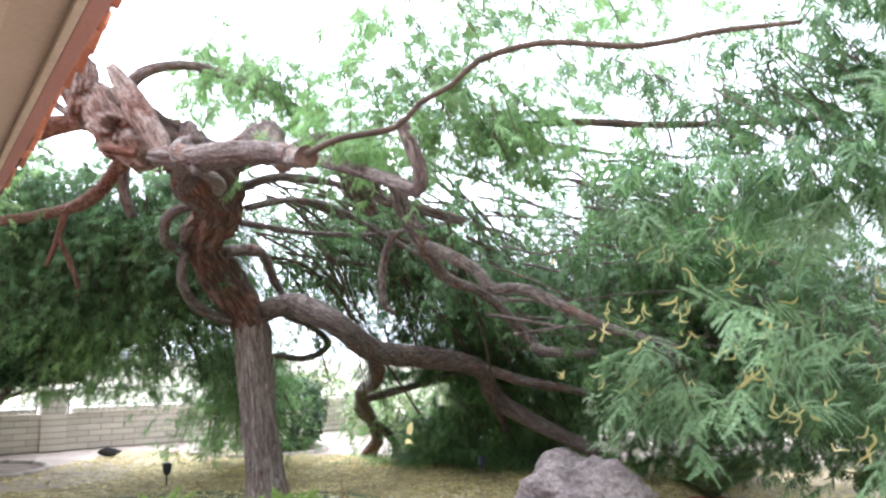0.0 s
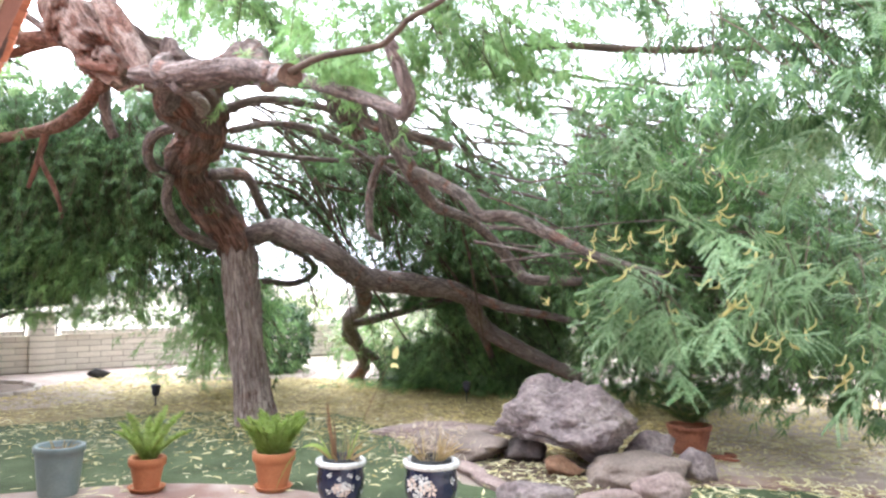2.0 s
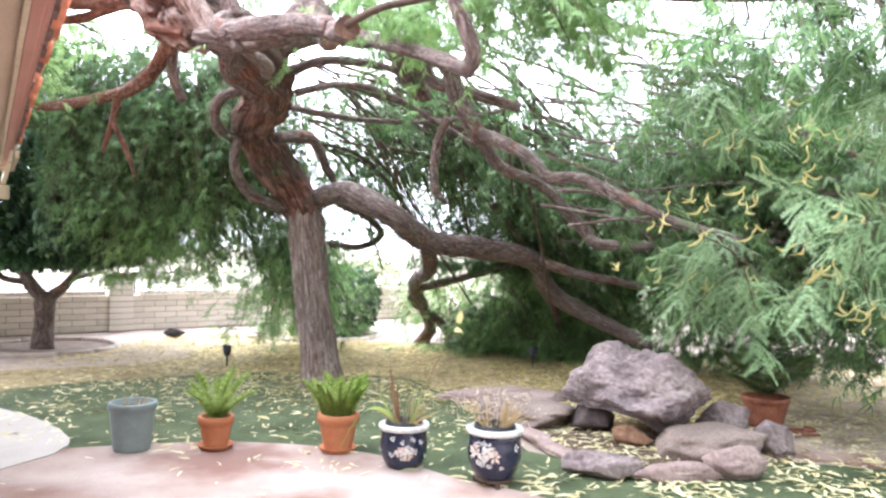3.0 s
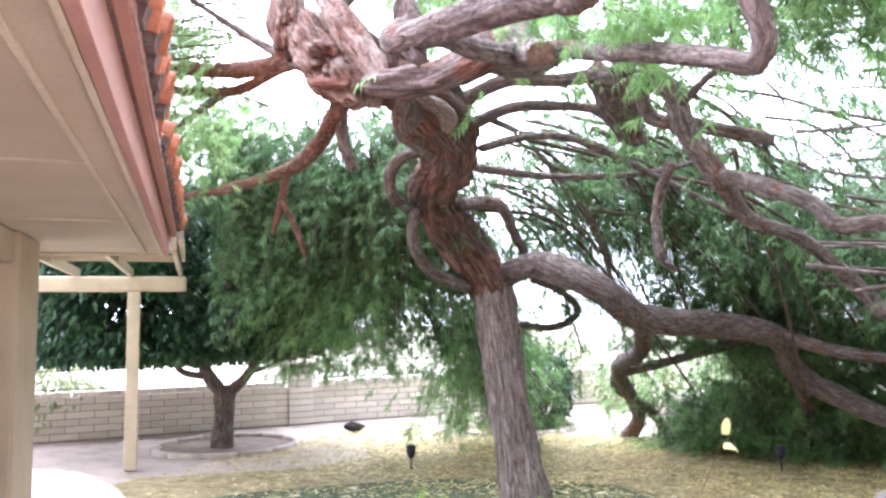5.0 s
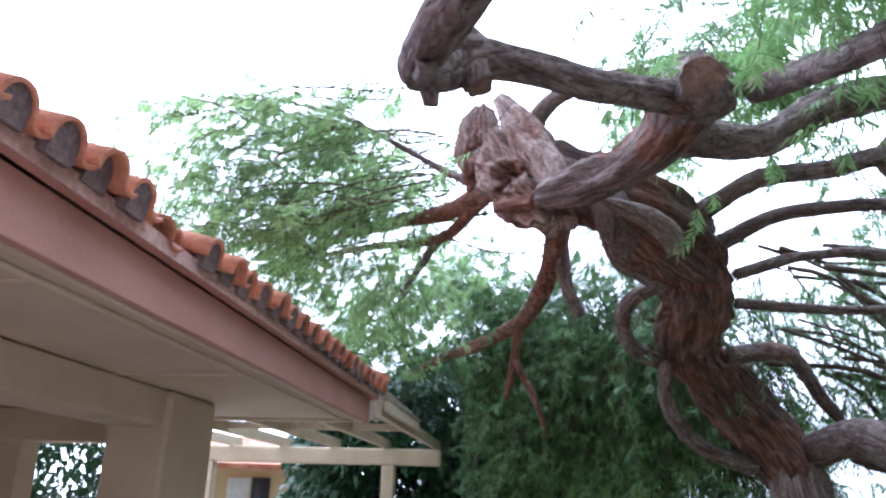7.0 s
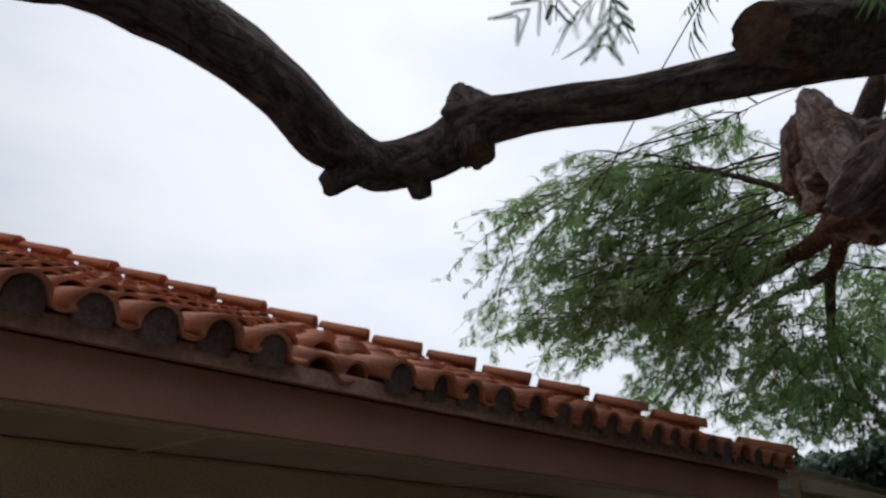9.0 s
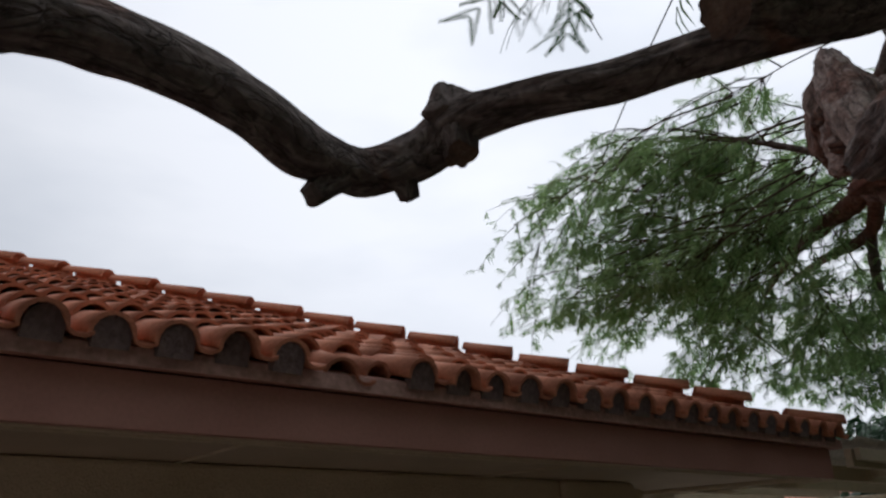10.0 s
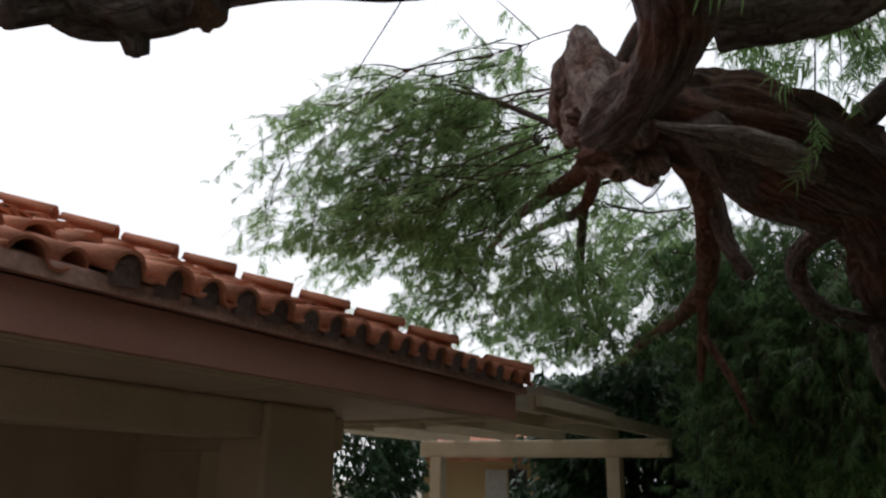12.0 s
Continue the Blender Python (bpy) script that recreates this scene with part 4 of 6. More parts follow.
limb("branch", [(-1.3, 14.5, -0.04, 0.08), (-1.32, 14.4, 0.25, 0.075), (-1.55, 14.3, 0.5, 0.07), (-1.85, 14.2, 0.72, 0.065), (-1.82, 14.05, 0.92, 0.06), (-1.62, 13.9, 0.95, 0.05)], tree, BARK, seed=32)
limb("branch", [(-1.75, 10.80, 2.07, 0.045), (-1.84, 12.00, 1.96, 0.045), (-1.93, 12.80, 1.76, 0.05), (-2.10, 12.50, 1.58, 0.045), (-2.31, 11.80, 1.60, 0.04)], tree, BARK, seed=33)
limb("branch", [(-0.27, 7.20, 3.01, 0.043), (0.04, 7.00, 2.87, 0.043), (0.33, 6.80, 2.75, 0.043), (0.63, 6.60, 2.61, 0.043), (0.74, 6.55, 2.55, 0.043), (0.78, 6.50, 2.64, 0.046), (0.75, 6.45, 2.75, 0.043), (0.68, 6.40, 2.94, 0.04)], tree, BARK, seed=34)

# ---- the mesquite: pruned limbs close to the camera ----
limb("branch", [(-1.58, 7.52, 3.13, 0.05), (-1.45, 7.49, 3.1, 0.075), (-1.2, 7.46, 3.07, 0.082), (-0.95, 7.44, 3.07, 0.085), (-0.72, 7.37, 3.1, 0.095), (-0.56, 7.26, 3.15, 0.1), (-0.46, 7.14, 3.14, 0.085)], tree, BARK_OLD, seed=51, sides=40, step=0.022, knots=0.2, ridges=0.14)
limb("branch", [(-0.5, 7.3, 3.14, 0.1), (-0.38, 7.1, 2.99, 0.075), (-0.35, 6.95, 2.92, 0.058), (-0.34, 6.8, 2.872, 0.05), (-0.34, 6.65, 2.83, 0.046), (-0.36, 6.5, 2.798, 0.045), (-0.38, 6.35, 2.79, 0.045), (-0.42, 6.22, 2.79, 0.047), (-0.46, 6.13, 2.785, 0.056), (-0.49, 6.05, 2.73, 0.058),
                (-0.42, 5.93, 2.658, 0.05), (-0.25, 5.85, 2.626, 0.05), (-0.07, 5.8, 2.62, 0.048), (0.04, 5.76, 2.61, 0.048), (0.19, 5.69, 2.582, 0.05), (0.3, 5.63, 2.55, 0.048), (0.37, 5.57, 2.51, 0.047),
                (0.57, 5.2, 2.41, 0.045)], tree, BARK, cut=True, seed=52, sides=26, step=0.02, ridges=0.09, label="dark crooked limb sawn off at its end")
limb("pruned_stub", [(-0.47, 6.13, 2.78, 0.045), (-0.45, 6.135, 2.72, 0.038), (-0.44, 6.14, 2.69, 0.035)], tree, BARK, cut=True, step=0.015, knots=0.35, ridges=0.2, sides=20, seed=53)
limb("pruned_stub", [(-0.47, 6.13, 2.79, 0.05), (-0.48, 6.115, 2.85, 0.038), (-0.485, 6.11, 2.885, 0.03), (-0.483, 6.112, 2.905, 0.016)], tree, BARK, step=0.012, knots=0.5, ridges=0.25, sides=20, seed=54)
limb("pruned_stub", [(-0.46, 6.0, 2.68, 0.035), (-0.475, 6.015, 2.635, 0.026), (-0.48, 6.02, 2.612, 0.02)], tree, BARK, step=0.015, knots=0.5, seed=55)
limb("pruned_stub", [(-0.34, 5.89, 2.61, 0.045), (-0.3, 5.865, 2.56, 0.032), (-0.275, 5.855, 2.535, 0.027)], tree, BARK, step=0.015, knots=0.5, seed=56)
limb("pruned_stub", [(-0.5, 7.2, 3.14, 0.1), (-0.32, 6.95, 2.94, 0.075), (-0.13, 6.66, 2.78, 0.056)], tree, BARK, cut=True, seed=57, sides=24, step=0.025, ridges=0.12, label="thick stub with a reddish sawn face")
limb("branch", [(-0.85, 7.6, 3.2, 0.09), (-0.65, 7.9, 3.2, 0.08), (-0.4, 8.1, 3.35, 0.075), (-0.1, 8.4, 3.4, 0.075), (-0.3, 8.8, 3.4, 0.08)], tree, BARK, seed=58)
limb("branch", [(0.57, 5.2, 2.42, 0.018), (0.72, 5.17, 2.47, 0.015), (0.97, 5.14, 2.5, 0.014), (1.07, 5.11, 2.58, 0.013), (1.21, 5.08, 2.64, 0.011), (1.32, 5.05, 2.72, 0.012), (1.57, 5.02, 2.76, 0.012),
                (1.91, 4.99, 2.71, 0.012), (2.19, 4.96, 2.73, 0.011), (2.46, 4.93, 2.73, 0.008)], tree, TWIG, sides=8, seed=61)


def burl(centre, axis, radii, mouth, seed, material, label, depth=0.55):
    """A gnarled swelling drawn out along an axis, furrowed, with a rotted hollow that opens towards the mouth."""
    turn = Vector(axis).to_track_quat("Z", "Y").to_matrix()
    bm = bmesh.new()
    uv = bm.loops.layers.uv.new("UVMap")
    bmesh.ops.create_icosphere(bm, subdivisions=6, radius=1)
    o, m = Vector((seed * 5.3, seed, 0)), Vector(mouth).normalized()
    low = {}
    for v in bm.verts:
        d = v.co.normalized()
        s = Vector((d.x * 2.4, d.y * 2.4, d.z * 0.6)) + o
        k = 1 + 0.3 * noise.noise(d * 1.5 + o) + 0.22 * noise.noise(d * 3.4 + o) + 0.13 * (1 - 2.4 * abs(noise.noise(s * 1.1))) + 0.05 * (1 - 2 * abs(noise.noise(s * 2.6))) + 0.025 * noise.noise(d * 15 + o)
        w = turn @ Vector((d.x * radii[0] * k, d.y * radii[0] * k, d.z * radii[1] * k))
        near = (w.normalized() - m).length + 0.35 * noise.noise(d * 3.1 + o) + 0.16 * noise.noise(d * 9 + o)
        pit = max(0.0, min(1.0, (0.5 - near) / 0.16))
        pit = pit * pit * (3 - 2 * pit)
        w *= 1 - depth * pit * (1 + 0.5 * noise.noise(d * 11 + o))
        low[v] = (math.atan2(d.y, d.x) * radii[0], d.z * radii[1])
        v.co = w
    for f in bm.faces:
        f.smooth = True
        for lp in f.loops:
            lp[uv].uv = low[lp.vert]
    return part("burl", bm, material, tree, label, loc=centre)


burl((-2.1, 7.88, 3.5), (-0.7, 0.05, 0.72), (0.205, 0.42), (0.3, -0.9, -0.3), 5, DEAD_WOOD, "gnarled hollow burl of weathered wood")
burl((-2.47, 7.87, 3.84), (-0.1, 0.05, 1), (0.12, 0.27), (0.6, -0.7, -0.3), 8, DEAD_WOOD, "reddish upright lobe of the split burl", 0.3)
limb("split_stub", [(-2.15, 7.74, 3.3, 0.028), (-2.0, 7.68, 3.25, 0.034), (-1.82, 7.69, 3.22, 0.028)], tree, BARK_RED, sides=20, step=0.015, knots=0.5, ridges=0.25, seed=93)
limb("branch", [(1.1, 8, 3.35, 0.03), (1.6, 7.6, 3.25, 0.028), (2.3, 7.3, 3.1, 0.024), (3.2, 7, 3.0, 0.018)], tree, TWIG, sides=8, seed=62)

# ---- the mesquite: crown ----
foliage("crown", tree, (-1.1, 8.5, 4.25), (0.85, 0.5, 0.32), 44, 31, (0.2, 0.1, -0.4), size=(0.14, 0.24), length=(0.3, 0.7), material=LEAF_BRIGHT)
foliage("crown", tree, (0.1, 8.2, 3.95), (0.7, 0.5, 0.3), 48, 32, (0.2, 0.0, -0.5), size=(0.15, 0.25), length=(0.3, 0.8), material=LEAF_BRIGHT)
FAR = dict(templates=SPRIGS_FAR, per=11)
BACK = random.Random(12)
back_rows, right_rows, west_rows = [], [], []


def thin_branch(rows, x, y, z, dx, dy, ln, r, drop, material, seed):
    """A thin arching branch; its points are kept so that twigs can spring from it."""
    pts = [(x, y, z, r), (x + dx * ln * 0.35, y + dy * ln * 0.35, z - drop * ln * 0.12 + BACK.uniform(-0.12, 0.12), r * 0.85),
           (x + dx * ln * 0.7, y + dy * ln * 0.65, z - drop * ln * 0.5, r * 0.65), (x + dx * ln, y + dy * ln, z - drop * ln, r * 0.4)]
    rows.append(pts)
    limb("branch", pts, tree, material, sides=6, step=0.16, seed=seed)


for i in range(76):
    thin_branch(back_rows, BACK.uniform(-2.4, 0.6), BACK.uniform(10.4, 12.2), BACK.uniform(2.7, 3.9), BACK.uniform(0.0, 0.9), BACK.uniform(0.2, 0.9), BACK.uniform(1.6, 3.0),
                BACK.uniform(0.012, 0.028), BACK.uniform(0.35, 0.8), TWIG, 200 + i)
for i in range(64):
    thin_branch(right_rows, BACK.uniform(0.6, 2.8), BACK.uniform(9.3, 11.8), BACK.uniform(1.6, 3.8), BACK.uniform(0.5, 1.0), BACK.uniform(-0.25, 0.4), BACK.uniform(1.4, 3.0),
                BACK.uniform(0.008, 0.02), BACK.uniform(0.0, 0.45), BARK, 300 + i)
for i in range(26):
    thin_branch(west_rows, BACK.uniform(-4.4, -2.8), BACK.uniform(7.9, 9.4), BACK.uniform(3.5, 4.6), BACK.uniform(-1.0, -0.5), BACK.uniform(-0.75, 0.1), BACK.uniform(1.0, 1.8),
                BACK.uniform(0.005, 0.01), BACK.uniform(-0.5, 0.3), TWIG, 400 + i)

stem = [(-2.4, 8.0, 3.5, 0.045), (-3.1, 8.05, 3.95, 0.026), (-3.9, 7.65, 4.55, 0.016), (-4.7, 7.2, 4.95, 0.006)]
limb("branch", stem, tree, BARK, sides=8, seed=64)
west_rows += [stem] * 5
airy_rows = []
for i in range(34):
    thin_branch(airy_rows, BACK.uniform(-4.2, -2.9), BACK.uniform(7.5, 8.6), BACK.uniform(3.6, 4.8), BACK.uniform(-0.9, -0.5), BACK.uniform(-1.0, -0.35), BACK.uniform(1.1, 1.9),
                BACK.uniform(0.004, 0.008), BACK.uniform(-0.35, 0.35), TWIG, 440 + i)


def clear_of_cover(lines):
    """Twigs that stay out of the porch and the patio cover."""
    dx, dy = lines[..., 0] - HX, lines[..., 1] - HY
    a, b = -0.712 * dx + 0.702 * dy, -0.702 * dx - 0.712 * dy
    return ~((a < 3.75) & (b > -0.3) & (lines[..., 2] < 2.95)).any(axis=1)


# the western masses take the leaf copy with backlight in its colour
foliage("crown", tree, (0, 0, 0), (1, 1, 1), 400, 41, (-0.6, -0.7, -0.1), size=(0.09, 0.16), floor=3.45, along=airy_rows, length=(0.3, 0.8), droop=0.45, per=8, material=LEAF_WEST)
foliage("crown", tree, (-3.3, 11.5, 2.9), (1.1, 0.6, 0.9), 300, 42, (0, 0.1, -0.8), size=(0.14, 0.24), floor=1.5, **FAR)
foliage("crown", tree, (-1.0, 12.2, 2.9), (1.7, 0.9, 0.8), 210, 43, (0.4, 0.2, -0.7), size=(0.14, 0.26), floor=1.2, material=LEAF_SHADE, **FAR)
foliage("crown", tree, (-5.3, 10.8, 3.0), (1.2, 0.7, 0.6), 230, 44, (-0.3, -0.1, -0.6), size=(0.13, 0.22), floor=2.0, keep=clear_of_cover)
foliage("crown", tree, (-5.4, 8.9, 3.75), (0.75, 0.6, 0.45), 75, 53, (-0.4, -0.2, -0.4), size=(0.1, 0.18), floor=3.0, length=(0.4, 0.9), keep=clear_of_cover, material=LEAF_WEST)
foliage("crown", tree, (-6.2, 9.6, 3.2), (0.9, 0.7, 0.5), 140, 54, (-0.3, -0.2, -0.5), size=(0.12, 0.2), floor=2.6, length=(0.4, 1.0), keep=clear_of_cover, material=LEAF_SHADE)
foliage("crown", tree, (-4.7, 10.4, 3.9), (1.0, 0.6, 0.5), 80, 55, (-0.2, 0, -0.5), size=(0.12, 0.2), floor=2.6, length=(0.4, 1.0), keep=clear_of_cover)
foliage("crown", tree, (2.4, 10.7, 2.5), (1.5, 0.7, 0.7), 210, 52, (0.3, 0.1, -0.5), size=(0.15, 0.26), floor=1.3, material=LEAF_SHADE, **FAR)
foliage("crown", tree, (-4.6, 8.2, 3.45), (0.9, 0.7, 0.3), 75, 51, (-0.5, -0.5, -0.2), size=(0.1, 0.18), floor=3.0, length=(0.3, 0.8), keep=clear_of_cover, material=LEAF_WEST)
foliage("crown", tree, (-3.5, 10.5, 3.5), (0.9, 0.5, 0.7), 170, 46, (0, 0.1, -0.6), size=(0.13, 0.22), floor=2.0, **FAR)
foliage("crown", tree, (-0.2, 13.2, 1.0), (0.9, 0.6, 0.5), 95, 47, (0.1, -0.1, -0.7), size=(0.14, 0.24), floor=0.3, material=LEAF_SHADE, **FAR)
foliage("crown", tree, (3.7, 11.4, 1.3), (1.2, 0.6, 0.6), 120, 48, (0.2, -0.3, -0.7), size=(0.15, 0.26), floor=0.55, **FAR)
foliage("crown", tree, (4.1, 9.2, 1.2), (0.55, 0.5, 0.5), 40, 49, (0.0, -0.3, -0.8), size=(0.15, 0.26), floor=0.6, per=10, material=LEAF_SHADE)
foliage("crown", tree, (5.2, 12.5, 1.9), (1.6, 0.8, 1.0), 160, 50, (0.3, -0.2, -0.6), size=(0.18, 0.3), floor=0.6, material=LEAF_SHADE, **FAR)
foliage("crown", tree, (0.24, 6.7, 2.95), (0.3, 0.2, 0.1), 18, 45, (0.3, 0.1, -0.2), size=(0.09, 0.15), per=7, length=(0.15, 0.3), floor=2.87, material=LEAF_BRIGHT, radius=0.003)
foliage("crown", tree, (0.9, 14.4, 1.3), (2.6, 0.9, 1.2), 460, 1, (0.1, -0.4, -0.6), label="dense drooping feathery green foliage", material=LEAF_BRIGHT, size=(0.18, 0.3), **FAR)
# back branches carry the leaf copy that has shade in its colour
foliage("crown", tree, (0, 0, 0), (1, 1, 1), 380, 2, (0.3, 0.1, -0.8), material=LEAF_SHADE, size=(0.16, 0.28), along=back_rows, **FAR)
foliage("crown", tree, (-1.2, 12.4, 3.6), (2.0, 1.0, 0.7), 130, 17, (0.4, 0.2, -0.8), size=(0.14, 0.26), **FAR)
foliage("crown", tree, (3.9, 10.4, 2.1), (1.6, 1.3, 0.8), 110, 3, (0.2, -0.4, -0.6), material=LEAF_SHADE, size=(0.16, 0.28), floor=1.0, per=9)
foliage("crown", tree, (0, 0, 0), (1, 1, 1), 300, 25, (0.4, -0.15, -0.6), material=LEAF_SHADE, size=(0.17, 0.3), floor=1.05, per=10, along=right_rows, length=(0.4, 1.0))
foliage("crown", tree, (3.9, 8.6, 2.15), (1.1, 0.9, 0.5), 100, 4, (0.3, -0.4, -0.4), size=(0.17, 0.28), floor=1.15, per=9, material=LEAF_SHADE)
foliage("crown", tree, (1.0, 8.4, 4.3), (2.6, 1.8, 0.5), 130, 6, (0.3, -0.3, -0.3), material=LEAF_BRIGHT, size=(0.13, 0.24))
foliage("crown", tree, (0.9, 7.8, 3.5), (1.0, 0.6, 0.3), 70, 18, (0.3, -0.1, -0.3), material=LEAF_BRIGHT, size=(0.13, 0.22), length=(0.3, 0.7), floor=2.95)
foliage("crown", tree, (2.9, 6.6, 3.1), (1.3, 0.9, 0.35), 110, 7, (0.5, -0.1, -0.3), size=(0.16, 0.28), floor=2.5)
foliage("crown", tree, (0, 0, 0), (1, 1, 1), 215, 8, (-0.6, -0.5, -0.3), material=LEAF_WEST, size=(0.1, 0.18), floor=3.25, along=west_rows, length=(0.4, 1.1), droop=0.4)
foliage("crown", tree, (-5.1, 10.5, 3.5), (1.6, 0.9, 0.8), 400, 9, (-0.3, -0.1, -0.6), size=(0.13, 0.24), floor=1.5, keep=clear_of_cover)
foliage("crown", tree, (-4.5, 11.6, 2.7), (1.6, 1.1, 1.0), 480, 10, (0.1, -0.2, -0.7), floor=1.15, size=(0.16, 0.28), material=LEAF_BRIGHT, keep=clear_of_cover, **FAR)
foliage("crown", tree, (-3.1, 11.0, 3.6), (1.4, 0.9, 0.8), 260, 19, (-0.1, 0.1, -0.8), floor=1.4, size=(0.14, 0.26), **FAR)
foliage("crown", tree, (-3.45, 13.0, 1.7), (0.5, 0.6, 0.8), 250, 11, (0.3, 0.0, -0.9), material=LEAF_BRIGHT, size=(0.16, 0.26), floor=0.3, **FAR)
foliage("crown", tree, (-0.1, 9.5, 4.0), (1.5, 1.2, 0.45), 70, 12, (0.3, 0.3, -0.4), size=(0.13, 0.22))
foliage("crown", tree, (2.0, 12.2, 2.8), (2.6, 1.2, 1.0), 260, 13, (0.3, 0, -0.6), size=(0.16, 0.28), floor=0.8, **FAR)
foliage("crown", tree, (2.2, 7.75, 1.5), (0.36, 0.3, 0.2), 7, 14, (0.1, -0.5, -0.6), size=(0.2, 0.3), per=7, length=(0.3, 0.5), floor=1.0, templates=FEATHER, material=LEAF_NEAR)
foliage("crown", tree, (3.3, 6.2, 2.5), (0.4, 0.3, 0.15), 7, 22, (-0.3, -0.3, -0.4), size=(0.22, 0.34), per=7, length=(0.4, 0.7), templates=FEATHER, material=LEAF_NEAR)
foliage("crown", tree, (3.6, 6.5, 1.95), (0.35, 0.3, 0.15), 6, 23, (-0.4, -0.3, -0.4), size=(0.2, 0.32), per=7, length=(0.4, 0.7), templates=FEATHER, material=LEAF_NEAR)
foliage("crown", tree, (-0.29, 7.13, 3.1), (0.2, 0.12, 0.06), 5, 15, (0.3, -0.1, -0.2), size=(0.1, 0.16), floor=3.05, per=8, length=(0.15, 0.3), material=LEAF_BRIGHT, radius=0.003)
foliage("crown", tree, (1.8, 6.95, 2.6), (0.22, 0.15, 0.1), 6, 26, (0.1, -0.3, -0.4), size=(0.2, 0.28), per=6, length=(0.2, 0.35), templates=FEATHER, material=LEAF_NEAR)
foliage("crown", tree, (2.85, 6.75, 1.85), (0.3, 0.3, 0.15), 6, 27, (-0.5, -0.3, -0.3), size=(0.2, 0.3), per=7, length=(0.3, 0.6), templates=FEATHER, material=LEAF_NEAR, floor=1.3)
foliage("crown", tree, (2.25, 7.4, 1.5), (0.2, 0.2, 0.12), 5, 28, (-0.6, -0.3, -0.3), size=(0.2, 0.28), per=7, length=(0.3, 0.5), templates=FEATHER, material=LEAF_NEAR, floor=1.0)
foliage("crown", tree, (0.06, 6.27, 2.83), (0.1, 0.06, 0.03), 3, 16, (-0.2, -0.2, -0.8), size=(0.09, 0.13), per=4, length=(0.12, 0.2), templates=FINE, radius=0.003)


foliage("crown", tree, (1.2, 14.2, 2.6), (2.6, 0.7, 1.0), 420, 63, (0.2, -0.1, -0.7), size=(0.18, 0.3), floor=0.3, material=LEAF, **FAR)
foliage("crown", tree, (0.45, 14.0, 0.85), (1.1, 0.5, 0.7), 300, 66, (0.1, 0.0, -0.7), size=(0.16, 0.26), floor=0.12, length=(0.4, 0.9), material=LEAF_BRIGHT, **FAR)
foliage("crown", tree, (-1.5, 13.0, 3.8), (2.0, 0.7, 0.8), 230, 67, (0.2, 0.0, -0.5), size=(0.15, 0.26), floor=2.6, **FAR)
foliage("crown", tree, (-5.2, 9.8, 3.95), (1.0, 0.6, 0.55), 75, 72, (-0.2, -0.1, -0.6), size=(0.1, 0.18), floor=2.9, length=(0.4, 0.9), keep=clear_of_cover, material=LEAF_WEST)
foliage("crown", tree, (-2.1, 9.4, 4.8), (0.6, 0.4, 0.4), 60, 73, (0.1, 0.1, -0.4), size=(0.1, 0.18), floor=4.0, length=(0.3, 0.7), material=LEAF_BRIGHT)
foliage("crown", tree, (-0.7, 14.3, 0.55), (0.5, 0.4, 0.45), 130, 68, (0.1, 0.0, -0.7), size=(0.15, 0.25), floor=0.1, length=(0.3, 0.7), material=LEAF_SHADE, **FAR)
foliage("crown", tree, (3.0, 13.2, 1.2), (1.3, 0.6, 0.8), 220, 64, (0.1, -0.2, -0.7), size=(0.17, 0.28), floor=0.25, material=LEAF_SHADE, **FAR)
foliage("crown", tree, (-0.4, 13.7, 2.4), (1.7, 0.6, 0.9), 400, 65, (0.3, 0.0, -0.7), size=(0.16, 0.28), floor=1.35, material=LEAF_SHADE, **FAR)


# ---- citrus tree, bushes ----
def broadleaf():
    return join([blade((0, 0, 0), (1, 0, 0), (0, 0.3, 1), 1.0, 0.45, 0.25, 3)])


def leaf_ball(name, parent, centre, radii, count, seed, material, size=(0.06, 0.1), skirt=0.0, label="", keep=None):
    """A rounded uneven crown of single leaves, densest at its surface."""
    rng = np.random.default_rng(seed)
    p = rng.normal(0, 1, (count, 3))
    p /= np.linalg.norm(p, axis=1)[:, None]
    k = np.array([noise.noise(Vector(q) * 2.3 + Vector((seed, 0, 0))) + 0.5 * noise.noise(Vector(q) * 6) for q in p])
    pos = np.array(centre) + p * (0.62 + 0.38 * rng.uniform(0, 1, (count, 1)) ** 0.4 + 0.28 * k[:, None]) * np.array(radii)
    if keep is not None:
        held = keep(pos)
        pos, p = pos[held], p[held]
        count = len(pos)
    pos[:, 2] = np.maximum(pos[:, 2], skirt + 0.12 * rng.uniform(0, 1, count))
    v, f = scatter(broadleaf(), pos, np.arctan2(p[:, 1], p[:, 0]) + rng.normal(0, 0.7, count), rng.normal(0.6, 0.5, count), rng.normal(0, 0.6, count), rng.uniform(*size, count))
    return raw(name, v, f, material, parent, label)


citrus = tagged(empty("citrus_tree", (-6.79, 11.81, 0)), "round dark green citrus tree with a short forked trunk", "tree")
limb("trunk", [(0, 0, -0.03, 0.17), (0, 0.02, 0.3, 0.13), (0.02, 0, 0.6, 0.14), (0.03, 0, 0.8, 0.13)], citrus, BARK, seed=70, sides=20)
